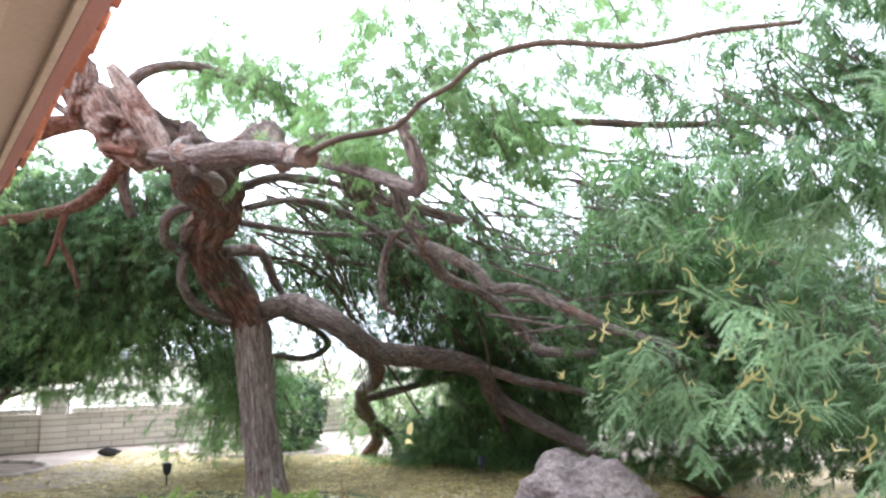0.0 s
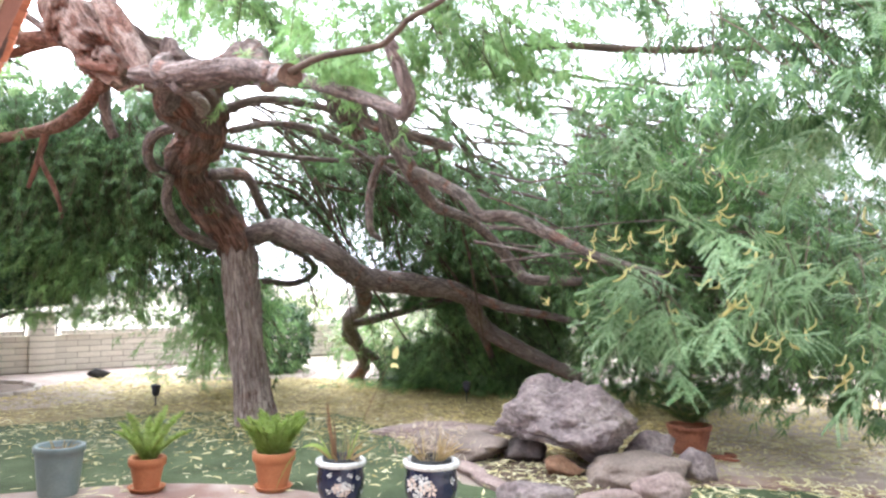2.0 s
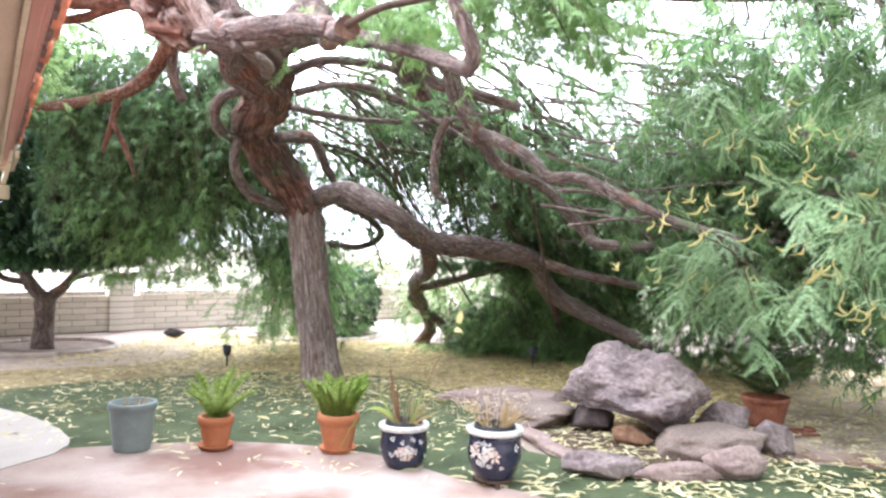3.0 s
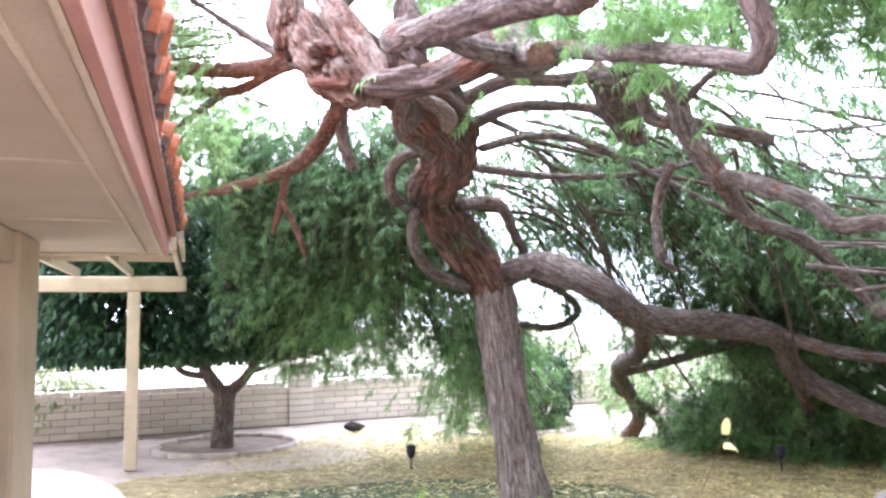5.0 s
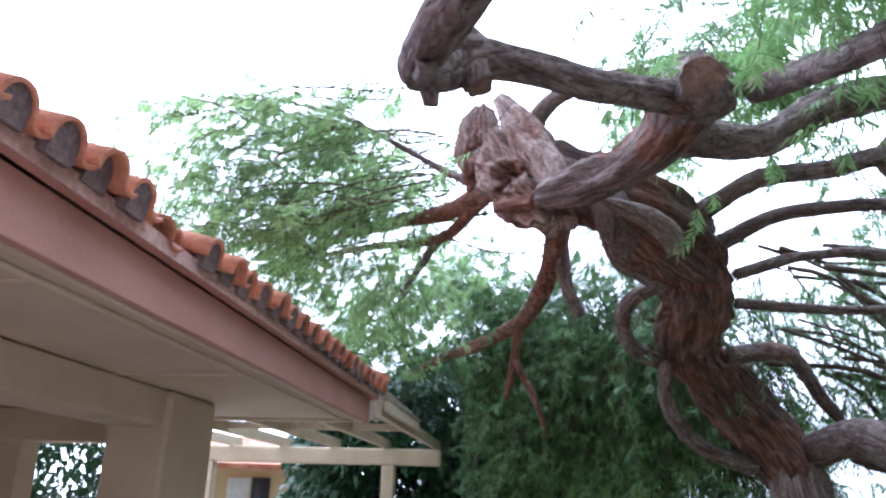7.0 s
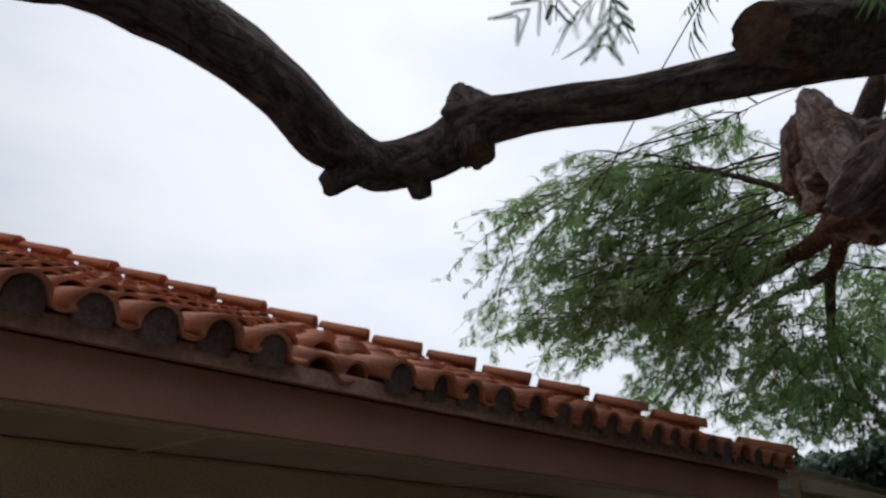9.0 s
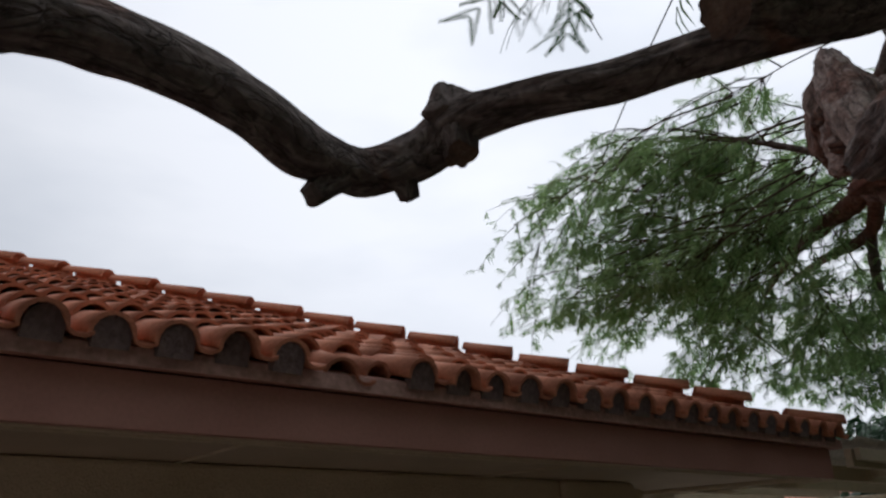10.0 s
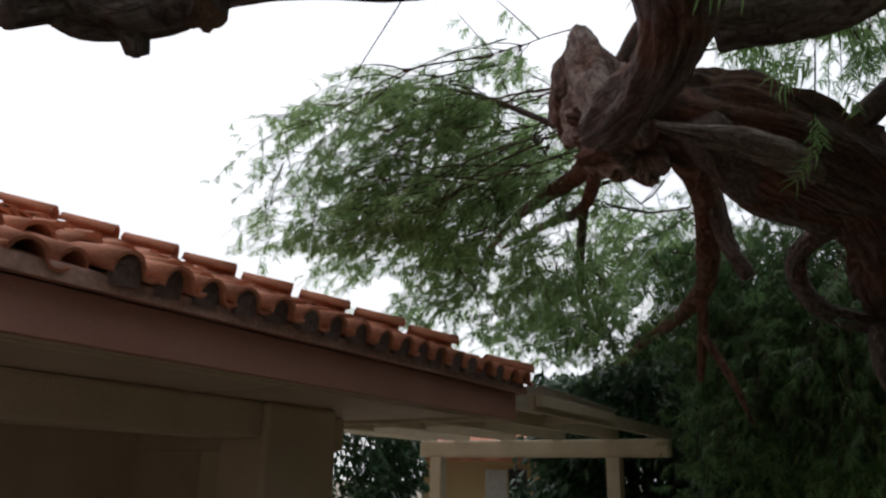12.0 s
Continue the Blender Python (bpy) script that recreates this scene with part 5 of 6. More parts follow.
for i, pts in enumerate(([(0.0, 0, 0.7, 0.1), (-0.2, -0.1, 1.0, 0.09), (-0.35, -0.2, 1.5, 0.07)], [(0.05, 0, 0.7, 0.09), (0.28, 0.15, 0.95, 0.07), (0.42, 0.3, 1.3, 0.06), (0.6, 0.4, 1.8, 0.04)],
                         [(-0.15, -0.05, 0.95, 0.05), (-0.42, -0.3, 1.02, 0.045), (-0.6, -0.4, 1.2, 0.03)], [(0.3, 0.1, 1.0, 0.04), (0.6, 0.3, 1.1, 0.03), (0.9, 0.5, 1.3, 0.02)])):
    limb("branch", pts, citrus, BARK, seed=71 + i, sides=10)
leaf_ball("crown", citrus, (-0.45, -0.25, 2.15), (2.1, 2.1, 1.3), 34000, 5, LEAF_CITRUS, (0.09, 0.15), 1.22, "glossy dark green leaves", lambda q: clear_of_cover((q + np.array((-6.79, 11.81, 0)))[:, None, :]))



def short_of_neighbour(q):
    """The crown ends before the gap through which the neighbour's house shows."""
    w = q + np.array((-6.79, 11.81, 0))
    return clear_of_cover(w[:, None, :]) & (0.47 * (w[:, 0] - 0.87) + 0.88 * (w[:, 1] - 4.67) > 0.06)


leaf_ball("crown", citrus, (-1.3, -1.2, 2.0), (1.8, 1.7, 1.1), 15000, 6, LEAF_CITRUS, (0.09, 0.15), 1.22, "", short_of_neighbour)

second = tagged(empty("citrus_tree", (-10.0, 7.6, 0)), "smaller dark green citrus tree behind the patio cover", "tree")
limb("trunk", [(0, 0, -0.03, 0.11), (0.02, 0.02, 0.6, 0.09), (0.0, 0.0, 1.5, 0.07)], second, BARK, seed=78, sides=14)
leaf_ball("crown", second, (0, -0.2, 2.15), (1.25, 1.35, 1.15), 13000, 9, LEAF_CITRUS, (0.09, 0.15), 1.22, "glossy dark green leaves", lambda q: clear_of_cover((q + np.array((-10.0, 7.6, 0)))[:, None, :]))

bush = tagged(empty("clipped_bush", (-3.7, 15.3, 0)), "rounded dark green bush inside a concrete ring", "bush")
leaf_ball("crown", bush, (0.2, 0, 0.58), (0.62, 0.62, 0.72), 5000, 7, LEAF_BUSH, (0.06, 0.1), 0.03)
limb("stem", [(0.3, 0, -0.03, 0.05), (0.3, 0.02, 0.5, 0.04)], bush, BARK, seed=80, sides=8)
for x, y, h in ((-10.3, 11.6, 1.1), (-2.6, 18.5, 1.0), (-4.6, 19.5, 1.3), (-0.8, 20.5, 1.1), (-1.8, 24, 1.6)):
    s = tagged(empty("desert_shrub", (x, y, -0.03)), "pale dry grey-green desert shrub", "shrub", "desert shrubs")
    leaf_ball("crown", s, (0, 0, h * 0.5), (h * 0.8, h * 0.8, h * 0.55), 1500, int(abs(x) * 10) + 90, LEAF_PALE, (0.08, 0.14), 0.02)
    limb("stem", [(0, 0, 0, 0.03), (0.02, 0, h * 0.5, 0.02)], s, TWIG, seed=81, sides=6)


# ---- boulders and slabs of the dry pond ----
def rock(name, loc, radii, seed, material, label, rz=0.0, rough=0.28, detail=5, flat=0.0, lift=None, taper=0.0, keel=None):
    bm = bmesh.new()
    bmesh.ops.create_icosphere(bm, subdivisions=detail, radius=1)
    o = Vector((seed * 7.1, seed * 3.3, 0))
    pick = random.Random(seed)
    planes = [(Vector((pick.gauss(0, 1), pick.gauss(0, 1), pick.gauss(0, 0.8))).normalized(), pick.uniform(0.62, 0.92)) for _ in range(12)]
    for v in bm.verts:
        d = v.co.normalized()
        k = 1.05 + rough * noise.noise(d * 1.3 + o) + rough * 0.55 * noise.noise(d * 2.9 + o) + rough * 0.3 * abs(noise.noise(d * 6 + o)) + rough * 0.12 * noise.noise(d * 14 + o)
        # broken faces: the form is cut back by a number of planes
        cut = min((h / max(0.05, d.dot(n)) for n, h in planes if d.dot(n) > 0.05), default=9)
        k = min(k, cut * (1 + 0.1 * rough * noise.noise(d * 4 + o))) + rough * (0.3 * noise.noise(d * 3.3 + o) - 0.16 * abs(noise.noise(d * 7 + o)) + 0.1 * noise.noise(d * 15 + o) + 0.06 * noise.noise(d * 31 + o))
        v.co = Vector((d.x * radii[0], d.y * radii[1], d.z * radii[2])) * k
        v.co.x *= 1 - taper * v.co.z / radii[2]
        v.co.y *= 1 - taper * v.co.z / radii[2]
        if keel is not None and v.co.z < 0:
            # undercut all round but for one foot that reaches down
            v.co.z *= 0.3 + 0.7 * math.exp(-((v.co.x - keel) / 0.26) ** 2)
        if flat and v.co.z > flat * radii[2]:
            v.co.z = flat * radii[2] + (v.co.z - flat * radii[2]) * 0.15
    low = min(v.co.z for v in bm.verts)
    for f in bm.faces:
        f.smooth = True
    ob = part(name, bm, material)
    ob.location, ob.rotation_euler = (loc[0], loc[1], loc[2] if lift else loc[2] - low * 0.0), (0, 0, rz)
    return tagged(ob, label, "rock")


rock("boulder", (1.7, 9.4, 0.3), (0.74, 0.54, 0.37), 2, ROCK, "large pitted mauve boulder resting on slabs", 0.0, 0.36, 6, 0.0, None, 0.3, 0.28)
rock("pond_slab", (0.72, 9.55, 0.06), (0.62, 0.5, 0.16), 5, SLAB_GREY, "flat grey-brown stone slab beside the boulder", 0.25, 0.3, 5, 0.55)
rock("pond_slab", (0.35, 10.45, 0.02), (0.85, 0.45, 0.07), 6, SLAB, "flat pinkish stone slab at the dry pond", 0.35, 0.3, 5, 0.6)
rock("pond_slab", (2.25, 8.8, 0.08), (0.52, 0.42, 0.24), 7, SLAB_GREY, "tilted grey-pink stone slab under the boulder", 0.5, 0.2, 5, 0.35)
rock("pond_stone", (0.84, 8.82, 0.02), (0.36, 0.1, 0.06), 21, SLAB, "low pinkish kerb stone of the dry pond", -0.95, 0.2, 4)
rock("pond_stone", (1.12, 8.36, 0.02), (0.34, 0.1, 0.06), 22, SLAB, "low pinkish kerb stone of the dry pond", -0.95, 0.2, 4)
rock("pond_stone", (1.45, 7.93, 0.06), (0.3, 0.19, 0.11), 8, ROCK, "small mauve stone of the dry pond", 0.15, 0.25, 4)
rock("pond_stone", (1.95, 7.98, 0.04), (0.36, 0.13, 0.075), 9, SLAB, "low pinkish kerb stone of the dry pond", 0.2, 0.2, 4)
rock("pond_stone", (2.35, 8.24, 0.07), (0.26, 0.19, 0.12), 10, SLAB, "low pinkish kerb stone of the dry pond", 0.7, 0.25, 4)
rock("pond_stone", (2.72, 8.95, 0.09), (0.2, 0.22, 0.16), 23, ROCK, "small mauve stone of the dry pond", 0.4, 0.25, 4)
rock("pond_stone", (2.42, 9.5, 0.11), (0.26, 0.22, 0.17), 11, ROCK, "small mauve boulder beside the large one", 0.1, 0.25, 4)
rock("pond_stone", (1.62, 8.84, 0.06), (0.18, 0.13, 0.09), 12, BROWN_ROCK, "brown stone propping the boulder", 0.2, 0.25, 4)
rock("pond_stone", (1.3, 9.35, 0.08), (0.24, 0.22, 0.14), 13, ROCK_DARK, "dark stone under the boulder", 0.2, 0.25, 4)
sheet("pond_bed", [(0.95, 8.75), (1.25, 8.3), (1.6, 8.05), (2.0, 8.1), (2.2, 8.4), (2.0, 9.0), (1.5, 9.3), (1.05, 9.1)], 0.006, SOIL, "dark bare soil of the dry pond")
rock("lava_stone", (-5.9, 13.75, 0.06), (0.2, 0.14, 0.09), 14, DOG_DARK, "dark rounded stone lying on the gravel", 0.2, 0.25, 4)


# ---- pots ----
CURL = join([blade((0, 0, 0), (1, 0, 0.25), (0, 0.25, 1), 1, 0.2, 0.3, 3)])


def pot(name, loc, profile, material, label, wobble=0.0):
    top = tagged(empty(name, (loc[0], loc[1], 0.004)), label, "plant pot", "potted plants")
    part("pot", lathe_bm(profile, 44, wobble), material, top, smooth=True)
    return top


def turned(r0, r1, h, rim=0.0, rim_h=0.05, wall=0.012, bulge=0.0):
    """Outline of a pot, foot to rim and down inside to the soil."""
    p = [(r0 * 0.96, 0.0), (r0, 0.008)]
    for i in range(1, 9):
        t = i / 9
        p.append((r0 + (r1 - r0) * t + bulge * math.sin(math.pi * t), (h - rim_h) * t))
    p += [(r1, h - rim_h), (r1 + rim, h - rim_h + 0.004), (r1 + rim, h - 0.006), (r1 + rim - 0.004, h), (r1 - wall, h), (r1 - wall - 0.004, h - 0.01), (r1 - wall - 0.008, h - 0.045), (0.01, h - 0.045)]
    return p


def fern(parent, z, count, length, seed, material=LEAF_FERN, upright=0.8, spread=0.5, ring=0.03):
    """A tuft of plume fronds: each an arching stem thick with short needles, blunt at its tip."""
    rng = random.Random(seed)
    for i in range(count):
        w = 2.4 * i + rng.uniform(-0.4, 0.4)
        ln = length * rng.uniform(0.7, 1.1)
        q = math.sqrt((i + 0.5) / count)
        out, r0 = (0.1 + 0.9 * q) * spread, ring * q
        pieces = []
        for k in range(40):
            t = (k + 1) / 40
            c = np.array((math.cos(w) * (r0 + out * ln * t ** 1.4), math.sin(w) * (r0 + out * ln * t ** 1.4), ln * upright * (t - 0.22 * out * t * t)))
            rad = 0.055 * math.sqrt(max(0.05, 1 - t ** 6)) * (0.5 + 0.5 * min(1, t * 5))
            for j in range(17):
                a = rng.uniform(0, 6.28)
                pieces.append(blade(c, (math.cos(a), math.sin(a), rng.uniform(0.2, 0.7)), (rng.uniform(-1, 1), rng.uniform(-1, 1), 0.6), rad * rng.uniform(0.6, 1.1), 0.009, 0, 1))
        v, f = join(pieces)
        v[:, 2] += z
        raw("frond", v, f, material, parent)


p1 = pot("grey_pot", (-1.995, 7.417), turned(0.135, 0.165, 0.36, 0.012, 0.05), GREY_POT, "large grey-green plastic pot with dry stalks")
part("soil", lathe_bm([(0.15, 0.29), (0.148, 0.315), (0.08, 0.325), (0.01, 0.32)], 24), SOIL, p1)
p2 = pot("terracotta_pot", (-1.43, 7.65), turned(0.085, 0.12, 0.25, 0.016, 0.06), TERRA, "orange terracotta pot with saucer and plume fern")
p3 = pot("terracotta_pot", (-0.524, 7.883), turned(0.1, 0.145, 0.29, 0.016, 0.07), TERRA, "orange terracotta pot with saucer and bushy plume fern")
for p, r in ((p2, 0.132), (p3, 0.14)):
    part("saucer", lathe_bm([(r * 0.85, -0.003), (r, 0.03), (r + 0.006, 0.035), (r - 0.008, 0.035), (r * 0.8, 0.012), (0.01, 0.012)], 36), TERRA, p, smooth=True)
    h = 0.25 if p is p2 else 0.29
    part("soil", lathe_bm([(0.105, h - 0.06), (0.1, h - 0.035), (0.01, h - 0.03)], 24), SOIL, p)
fern(p2, 0.2, 9, 0.42, 3, spread=1.0, upright=1.05)
fern(p3, 0.24, 26, 0.34, 4, spread=0.55, upright=1.0, ring=0.09)


def blue_pot(loc, r, h, seed, bloom):
    top = pot("ceramic_pot", loc, turned(r * 0.72, r * 0.98, h - 0.03, 0.0, 0.05, 0.02, r * 0.16), BLUE_GLAZE, "navy glazed ceramic pot with white rim and flowers")
    part("rim", lathe_bm([(r * 0.9, h - 0.045), (r * 1.08, h - 0.035), (r * 1.12, h - 0.015), (r * 1.08, h), (r * 0.86, h), (r * 0.84, h - 0.04)], 44), WHITE_GLAZE, top, "white glazed rim", True)
    part("liner", lathe_bm([(r * 0.78, h - 0.06), (r * 0.8, h + 0.02), (r * 0.76, h + 0.02), (r * 0.72, h - 0.03), (0.01, h - 0.03)], 36), BLACK_PLASTIC, top, "black plastic liner", True)
    for k in range(3):
        w = 2 * math.pi * k / 3 + 0.5
        foot = part("foot", lathe_bm([(0.012, -0.004), (0.022, 0.012), (0.018, 0.024), (0.005, 0.026)], 12), BLUE_GLAZE, top, smooth=True)
        foot.location = (math.cos(w) * r * 0.62, math.sin(w) * r * 0.62, 0)
    top.children[0].location.z = 0.02
    rng = random.Random(seed)
    for i in range(26):
        # ten small flowers scattered round the pot, then one spray on its front
        spray = i >= 10
        w, z = 2 * math.pi * i / 10 + rng.uniform(-0.2, 0.2), (0.3, 0.66, 0.45, 0.74)[i % 4] * h
        if spray:
            w, z = -math.pi / 2 + bloom + rng.gauss(0, 0.26), (0.5 + rng.gauss(0, 0.13)) * h
        t = min(1, z / (h - 0.08))
        rr = r * 0.72 + r * 0.26 * t + r * 0.16 * math.sin(math.pi * t) + 0.004
        lean = math.atan((r * 0.26 + r * 0.16 * math.pi * math.cos(math.pi * t)) / (h - 0.08))
        bm = bmesh.new()
        big = ((0.034, 0.02, 0.03, 0.016) if spray else (0.017, 0.022, 0.014, 0.018))[i % 4] * rng.uniform(0.8, 1.2)
        for k in range(5 + i % 3):
            # narrow pointed petals round an open middle
            a = k * 2 * math.pi / (5 + i % 3) + rng.uniform(-0.2, 0.2)
            ca, sa, ln = math.cos(a), math.sin(a), big * rng.uniform(0.8, 1.5)
            bm.faces.new([bm.verts.new((0, ca * u - sa * v, sa * u + ca * v)) for u, v in ((big * 0.2, 0), (ln * 0.6, -big * 0.3), (ln, 0), (ln * 0.6, big * 0.3))])
        ob = part("flower_motif", bm, PINK_GLAZE if spray and i % 4 == 0 else WHITE_GLAZE, top)
        ob.location, ob.rotation_euler = (math.cos(w) * (rr + 0.0004 * i), math.sin(w) * (rr + 0.0004 * i), z), (0, lean, w)
    return top


p4, p5 = blue_pot((0.076, 7.65), 0.165, 0.31, 1, 0.35), blue_pot((0.77, 7.46), 0.175, 0.33, 2, -0.2)

# the larger one stands on a low wooden caddy
p5.location.z = 0.053
caddy = tagged(empty("plant_caddy", (0.77, 7.46, 0.004)), "low round brown wooden caddy under a ceramic pot", "plant stand")
part("plate", lathe_bm([(0.01, 0.03), (0.125, 0.03), (0.132, 0.034), (0.132, 0.044), (0.126, 0.048), (0.01, 0.048)], 36), SOIL, caddy, smooth=True)
for k in range(3):
    leg = part("caddy_leg", box_bm(-0.03, 0.03, -0.014, 0.014, -0.004, 0.036, 0.005), SOIL, caddy)
    leg.location = (0.118 * math.cos(2.094 * k - 1.2), 0.118 * math.sin(2.094 * k - 1.2), 0)
    leg.rotation_euler.z = 2.094 * k - 1.2


def dry_stalks(parent, z, count, length, seed, material=DRY, spread=0.5, width=0.01):
    rng = random.Random(seed)
    pieces = []
    for i in range(count):
        w = rng.uniform(0, 6.28)
        o = rng.uniform(0, spread)
        pieces.append(blade((math.cos(w) * 0.05, math.sin(w) * 0.05, z), (math.cos(w) * o, math.sin(w) * o, 1), (math.sin(w), -math.cos(w), 0.2), length * rng.uniform(0.4, 1), width * rng.uniform(0.5, 1.5), rng.uniform(0, 0.7) * o, 4))
    v, f = join(pieces)
    return raw("dry_plant", v, f, material, parent, "dry straw-coloured stalks")


dry_stalks(p1, 0.31, 30, 0.12, 1, DRY, 1.4, 0.006)
dry_stalks(p4, 0.28, 26, 0.26, 2, DRY, 1.3, 0.014)
dry_stalks(p4, 0.28, 8, 0.5, 6, DRY_BROWN, 0.55, 0.018)
dry_stalks(p4, 0.28, 14, 0.42, 9, LEAF_FERN, 0.7, 0.008)
raw("strap_leaf", *join([blade((-0.06, -0.02, 0.3), (-0.62, -0.2, 1.0), (0.6, -0.6, 0.5), 0.62, 0.038, 1.35, 10)]), LEAF_FERN, p4, "long drooping green strap leaf")
dry_stalks(p5, 0.3, 60, 0.26, 4, DRY, 1.0, 0.008)
tuft = np.random.default_rng(6)
tuft_p = tuft.normal(0, 1, (240, 3)) * np.array((0.14, 0.12, 0.075)) + np.array((0.0, 0, 0.5))
raw("dry_flower_tuft", *scatter(CURL, tuft_p, tuft.uniform(0, 6.28, 240), tuft.normal(0, 0.8, 240), tuft.normal(0, 0.8, 240), tuft.uniform(0.03, 0.06, 240)), DRY_PINK, p5, "faded pinkish dry flower heads")["kind"] = "stuff"

stalk = raw("tall_stalk", *join([blade((0.02, 0, 0.28), (0.38, 0.3, 1), (0, 1, 0.1), 0.78, 0.006, 0.02, 4)]), DRY_BROWN, p4, "tall dry flower stalk")
for piece in (blade((0.29, 0.4, 1.0), (0.1, 0.2, 1), (0.3, -1, 0.2), 0.13, 0.05, 0.3, 4), blade((0.3, 0.23, 0.96), (0.6, -0.4, 0.4), (0.2, -0.8, 0.6), 0.13, 0.04, 0.5, 4)):
    raw("yellow_leaf", *join([piece]), LEAF_FALLEN, p4, "yellowed leaf at the stalk's tip")

sago = tagged(empty("broken_pot", (2.83, 10.0, 0)), "cracked old terracotta pot with a spiky sago plant", "plant pot", "potted plants")
part("pot", lathe_bm(turned(0.15, 0.2, 0.27, 0.012, 0.045), 28, 0.012), OLD_TERRA, sago, smooth=True)
for i in range(20):
    w, ln = 2.4 * i + 0.2 * math.sin(i * 5), 0.52 + 0.12 * math.sin(i * 3)
    e = 0.9 + 0.7 * (i % 4) / 3
    out = 0.85 - 0.14 * (i % 4)
    pieces = []
    for k in range(16):
        t = (k + 1) / 16
        c = np.array((math.cos(w) * ln * out * t, math.sin(w) * ln * out * t, 0.26 + ln * (e * t - 0.45 * t * t)))
        for s in (-1, 1):
            pieces.append(blade(c, (math.cos(w) * 0.8 - s * math.sin(w), math.sin(w) * 0.8 + s * math.cos(w), 0.4), (0, 0, 1), 0.15 * math.sin(math.pi * (0.15 + 0.8 * t)), 0.036, 0.1, 2))
    v, f = join(pieces)
    raw("frond", v, f, LEAF_SAGO, sago)
for x, y, w in ((0.26, -0.2, 0.4), (0.36, -0.08, 1.5), (0.3, -0.3, 2.6)):
    shard = tagged(part("pot_shard", box_bm(-0.09, 0.09, -0.05, 0.05, 0, 0.018, 0.005), OLD_TERRA), "broken piece of terracotta lying on gravel", "pot shard", "pot shards")
    shard.location, shard.rotation_euler = (2.83 + x, 10.0 + y, 0.004), (0.12, 0.05, w)


# ---- path lights ----
def path_light(x, y):
    top = tagged(empty("path_light", (x, y, -0.01)), "small dark stake light with ribbed lantern head", "lamp", "path lights")
    part("stake", lathe_bm([(0.008, 0), (0.01, 0.12), (0.012, 0.13)], 10), DARK_METAL, top)
    part("lantern", lathe_bm([(0.03, 0.13), (0.055, 0.2), (0.05, 0.21), (0.058, 0.225), (0.05, 0.235), (0.06, 0.25), (0.06, 0.262), (0.02, 0.285), (0.005, 0.285)], 18), DARK_METAL, top, smooth=True)


path_light(-3.497, 11.34)
path_light(0.296, 12.75)

# ---- fallen leaves ----


def fallen(name, label, count, seed, box, material, size, z, dense):
    rng = np.random.default_rng(seed)
    p = np.stack([rng.uniform(box[0], box[1], count), rng.uniform(box[2], box[3], count)], 1)
    p = p[rng.uniform(0, 1, count) < dense(p[:, 0], p[:, 1])]
    n = len(p)
    v, f = scatter(CURL, np.column_stack([p, np.full(n, z)]), rng.uniform(0, 6.28, n), rng.normal(0, 0.12, n), rng.normal(0, 0.3, n), rng.uniform(*size, n))
    v[:, 2] = np.maximum(v[:, 2], z - 0.002)
    return tagged(raw(name, v, f, material), label, "fallen leaves", kind="stuff")


fallen("leaf_litter_leaves", "dense fallen yellow mesquite leaves and pods", 90000, 1, (-6, 6, 8.3, 15.2), LEAF_FALLEN, (0.03, 0.08), 0.004,
       lambda x, y: np.clip(0.08 + 0.32 * (y - 9.2) - 0.12 * np.maximum(0, np.abs(x) - 4), 0.05, 1) * (y < 14.6))
fallen("lawn_leaves", "pale curled leaves scattered on the lawn", 13000, 2, (-4.5, 5.5, 7.3, 11), LEAF_FALLEN_PALE, (0.06, 0.13), 0.012,
       lambda x, y: np.where(x > 1.0, 0.9, 0.18) * (0.3 + 0.7 * (np.sin(x * 5 + y * 3) > -0.2)))
fallen("patio_leaves", "a few pale leaves on the concrete", 260, 3, (-4, 3, 4, 7.6), LEAF_FALLEN_PALE, (0.05, 0.1), 0.018, lambda x, y: 0.5 + 0 * x)


# ---- seed pods ----
rng = np.random.default_rng(9)
n = 120
clusters = np.array((2.8, 7.1, 1.9)) + rng.normal(0, 1, (40, 3)) * np.array((0.85, 0.4, 0.4))
spots = clusters[rng.integers(0, 40, n)] + rng.normal(0, 0.05, (n, 3))
spots[:, 0] = np.maximum(spots[:, 0], 1.5 + 0.1 * rng.uniform(0, 1, n))
spots[:, 1] = np.maximum(spots[:, 1], 6.9)


def pod_shape():
    """A flat curled pod hanging from its stalk end."""
    v, f = [], []
    for k in range(9):
        w = 2.6 * k / 8
        c = np.array((0.42 - 0.42 * math.cos(w), 0.1 * math.sin(3 * w), -0.62 * math.sin(w * 0.75) - 0.12 * k / 8))
        r = 0.085 * (0.35 + 0.65 * math.sin(math.pi * (0.12 + 0.8 * k / 8)))
        out = np.array((math.cos(w), 0, math.sin(w)))
        v += [c - out * r, c + np.array((0, 0.035, 0)), c + out * r, c - np.array((0, 0.035, 0))]
    for k in range(8):
        for q in range(4):
            f.append((4 * k + q, 4 * k + (q + 1) % 4, 4 * k + 4 + (q + 1) % 4, 4 * k + 4 + q))
    return v, f


POD_T = join([pod_shape()])
pod_mesh = raw("seed_pod", *POD_T, POD, tree, "hanging yellow seed pod")
pod_turn = rotations(rng.uniform(0, 6.28, n), rng.normal(0, 0.5, n), rng.normal(0, 0.5, n))
for i in range(n):
    ob = pod_mesh if i == 0 else part("seed_pod", pod_mesh.data, None, tree)
    ob.matrix_basis = Matrix.Translation(spots[i]) @ Matrix(pod_turn[i].tolist()).to_4x4() @ Matrix.Scale(rng.uniform(0.08, 0.14), 4)


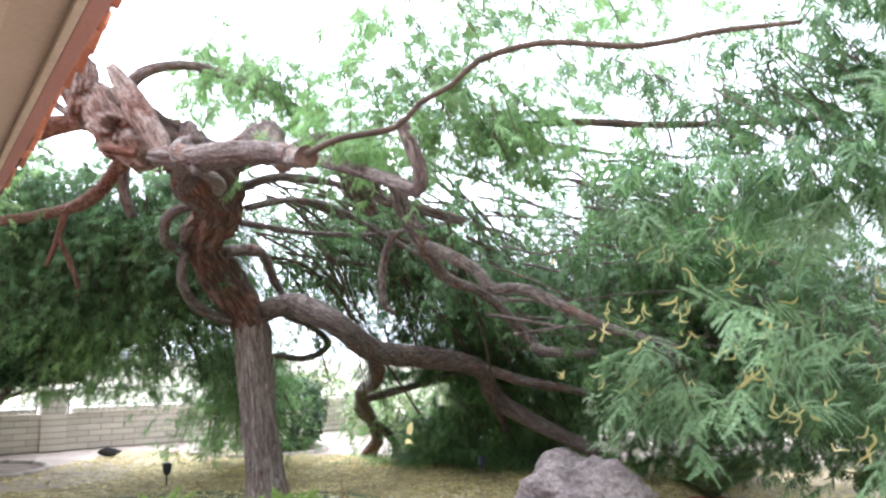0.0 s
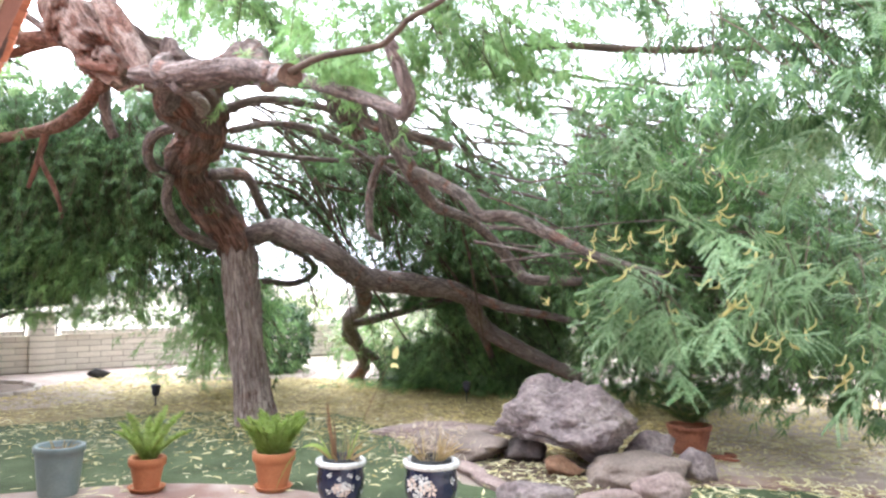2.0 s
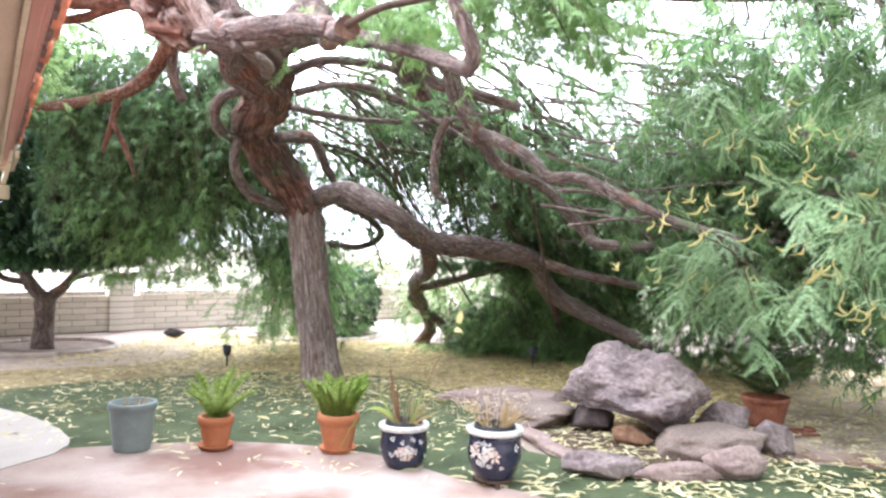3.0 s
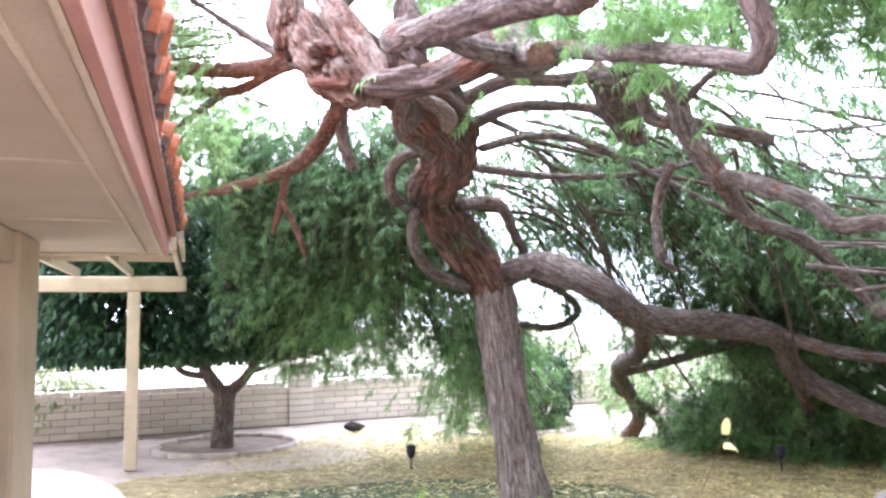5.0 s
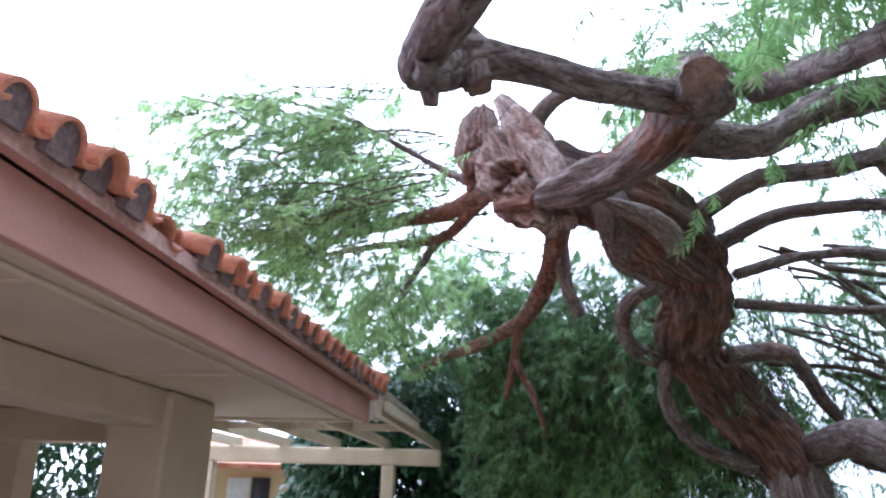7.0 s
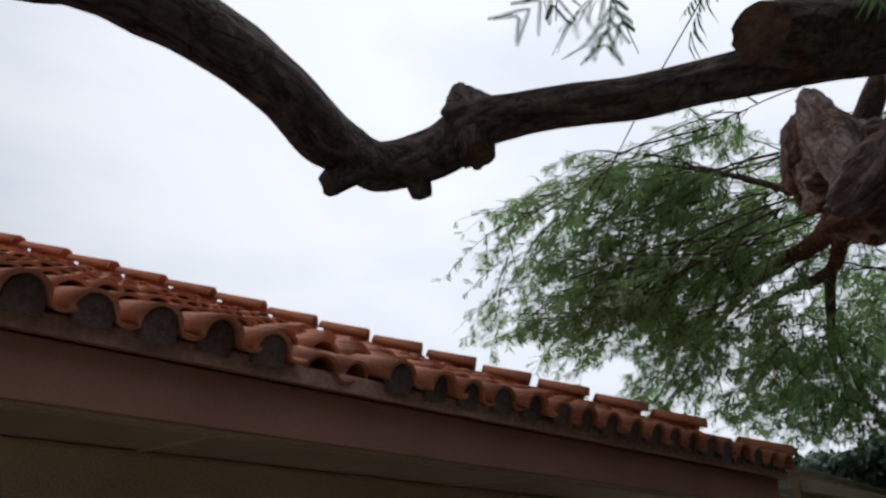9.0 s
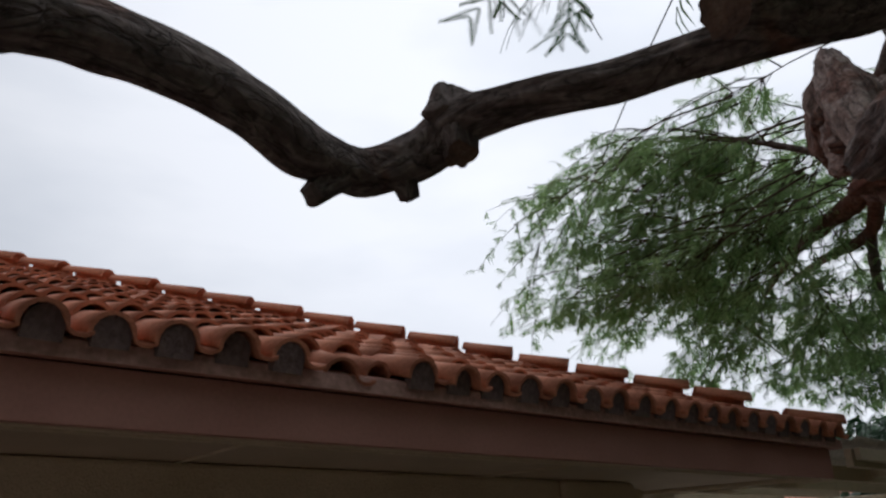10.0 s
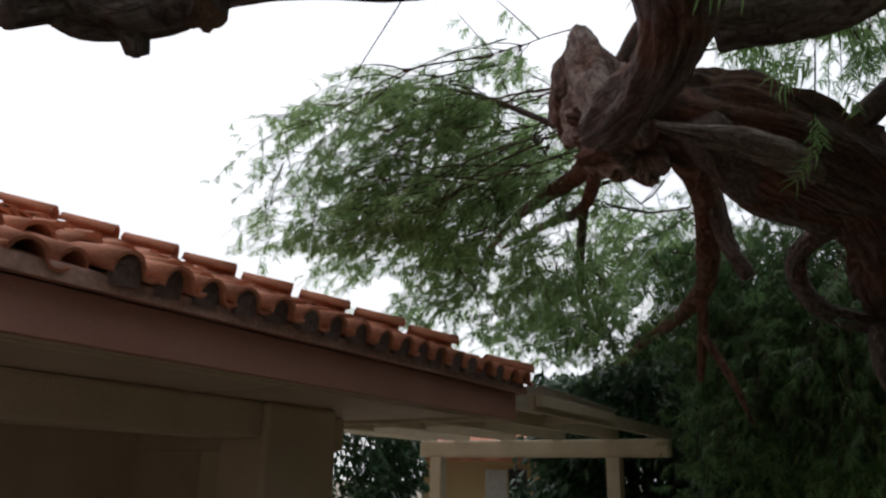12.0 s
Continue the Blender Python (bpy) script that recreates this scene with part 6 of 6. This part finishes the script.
# ---- roof tiles ----
def s_tile(width, arch, height, length, thick=0.011):
    """A one-piece clay tile, its lower end at y = 0: a barrel and, beside it, a shallow pan that tucks under the next barrel."""
    line = [(-arch * math.cos(math.pi * i / 8), height * math.sin(math.pi * i / 8) ** 0.85) for i in range(9)]
    line += [(arch + (width - 1.75 * arch) * t, -0.012 * math.sin(math.pi * t)) for t in (0.3, 0.65, 1.0)]
    bm = bmesh.new()
    rings = []
    for y, k in ((0.0, 1.0), (length, 0.9)):
        top = [bm.verts.new((x, y, z * k)) for x, z in line]
        low = [bm.verts.new((x * (1 - thick / arch) if x < arch else x, y, (z - thick) * k)) for x, z in reversed(line)]
        rings.append(top + low)
    a, b = rings
    m, half = len(a), len(line)
    for i in range(m):
        bm.faces.new((a[i], b[i], b[(i + 1) % m], a[(i + 1) % m]))
    for i in range(half - 1):
        bm.faces.new((a[i], a[i + 1], a[m - 2 - i], a[m - 1 - i]))
        bm.faces.new((b[i + 1], b[i], b[m - 1 - i], b[m - 2 - i]))
    bmesh.ops.recalc_face_normals(bm, faces=bm.faces)
    for f in bm.faces:
        f.smooth = abs(f.normal.y) < 0.5
    return bm


def hip_bm(r0, r1, length, thick=0.014, seg=10):
    """A tapered half-barrel clay tile, its wide end at y = 0."""
    bm = bmesh.new()
    rings = []
    for y, r in ((0, r0), (length, r1)):
        outer = [bm.verts.new((r * math.cos(math.pi * i / seg), y, 0.72 * r * math.sin(math.pi * i / seg))) for i in range(seg + 1)]
        inner = [bm.verts.new(((r - thick) * math.cos(math.pi * i / seg), y, 0.72 * (r - thick) * math.sin(math.pi * i / seg))) for i in range(seg, -1, -1)]
        rings.append(outer + inner)
    a, b = rings
    m = len(a)
    for i in range(m):
        bm.faces.new((a[i], b[i], b[(i + 1) % m], a[(i + 1) % m]))
    for i in range(seg):
        bm.faces.new((a[i], a[i + 1], a[m - 2 - i], a[m - 1 - i]))
        bm.faces.new((b[i + 1], b[i], b[m - 1 - i], b[m - 2 - i]))
    bmesh.ops.recalc_face_normals(bm, faces=bm.faces)
    for f in bm.faces:
        f.smooth = abs(f.normal.y) < 0.5
    return bm


STEP, COURSE = 0.172, 0.25
field_tile, hip_tile = mesh_of(s_tile(STEP, 0.064, 0.066, 0.33), "tile", TILE), mesh_of(hip_bm(0.105, 0.09, 0.31), "hip_tile", TILE)
# mortar plug for a barrel's mouth; its dark colour includes the mouth's shade
bm = bmesh.new()
outline = [(0.05 * math.cos(math.pi * i / 8), 0.05 * math.sin(math.pi * i / 8)) for i in range(9)] + [(-0.05, -0.045), (0.05, -0.045)]
front, back = ([bm.verts.new((x, y, z)) for x, z in outline] for y in (0.018, 0.06))
bm.faces.new(front)
bm.faces.new(list(reversed(back)))
for i in range(len(outline)):
    bm.faces.new((front[i], back[i], back[(i + 1) % len(outline)], front[(i + 1) % len(outline)]))
bmesh.ops.recalc_face_normals(bm, faces=bm.faces)
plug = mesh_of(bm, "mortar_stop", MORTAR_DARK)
PITCH = math.atan(SLOPE)
rt = random.Random(4)
rest_v, rest_f = [], []


def lay(mesh, name, a, b, lift, single=True, turn=0.0, tilt=0.075):
    """One tile on the slope, a little out of line."""
    m = Matrix.Translation((a + rt.uniform(-0.006, 0.006), b + rt.uniform(-0.014, 0.014), roof_z(b) + lift + rt.uniform(-0.004, 0.004))) @ Euler((PITCH - tilt, rt.uniform(-0.03, 0.03), turn + rt.uniform(-0.03, 0.03))).to_matrix().to_4x4()
    if single:
        ob = part(name, mesh, None, roof)
        ob.matrix_basis = m
    else:
        base = len(rest_v)
        rest_v.extend((m @ v.co)[:] for v in mesh.vertices)
        rest_f.extend(tuple(i + base for i in p.vertices) for p in mesh.polygons)


for c in range(72):
    a = -0.175 - c * STEP
    for j in range(18):
        b = -0.02 + j * COURSE
        if b > -a - 0.1 or b > 4.3:
            break
        near = -4.9 < a and b < 1.1
        if j == 0 and c in (18, 19):
            # two eave tiles have slipped and lie low on the deck
            lay(field_tile, "tile", a + 0.03, b + (0.1 if c == 18 else 0.05), -0.012, True, 0.22 if c == 18 else -0.12, 0.0)
        else:
            lay(field_tile, "tile", a, b, 0.034, near)
            if j == 0 and a > -5.0:
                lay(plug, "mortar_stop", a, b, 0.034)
raw("far_tiles", rest_v, rest_f, TILE_REST, roof)["kind"] = "stuff"
for i in range(18):
    t = 0.13 + i * 0.246 if i else 0.02
    ob = part("hip_tile", hip_tile, None, roof)
    ob.matrix_basis = Matrix.Translation((-t, t, roof_z(t) + (0.1 if i else 0.075) + rt.uniform(-0.004, 0.004))) @ Euler((math.atan(SLOPE / 1.414) - 0.05, 0, radians(45) + rt.uniform(-0.03, 0.03))).to_matrix().to_4x4()

# the mesquite's origin stands at the foot of its trunk
tree.location = (-1.76, 10.45, 0)
for ob in tree.children:
    ob.matrix_parent_inverse = Matrix.Translation((1.76, -10.45, 0))
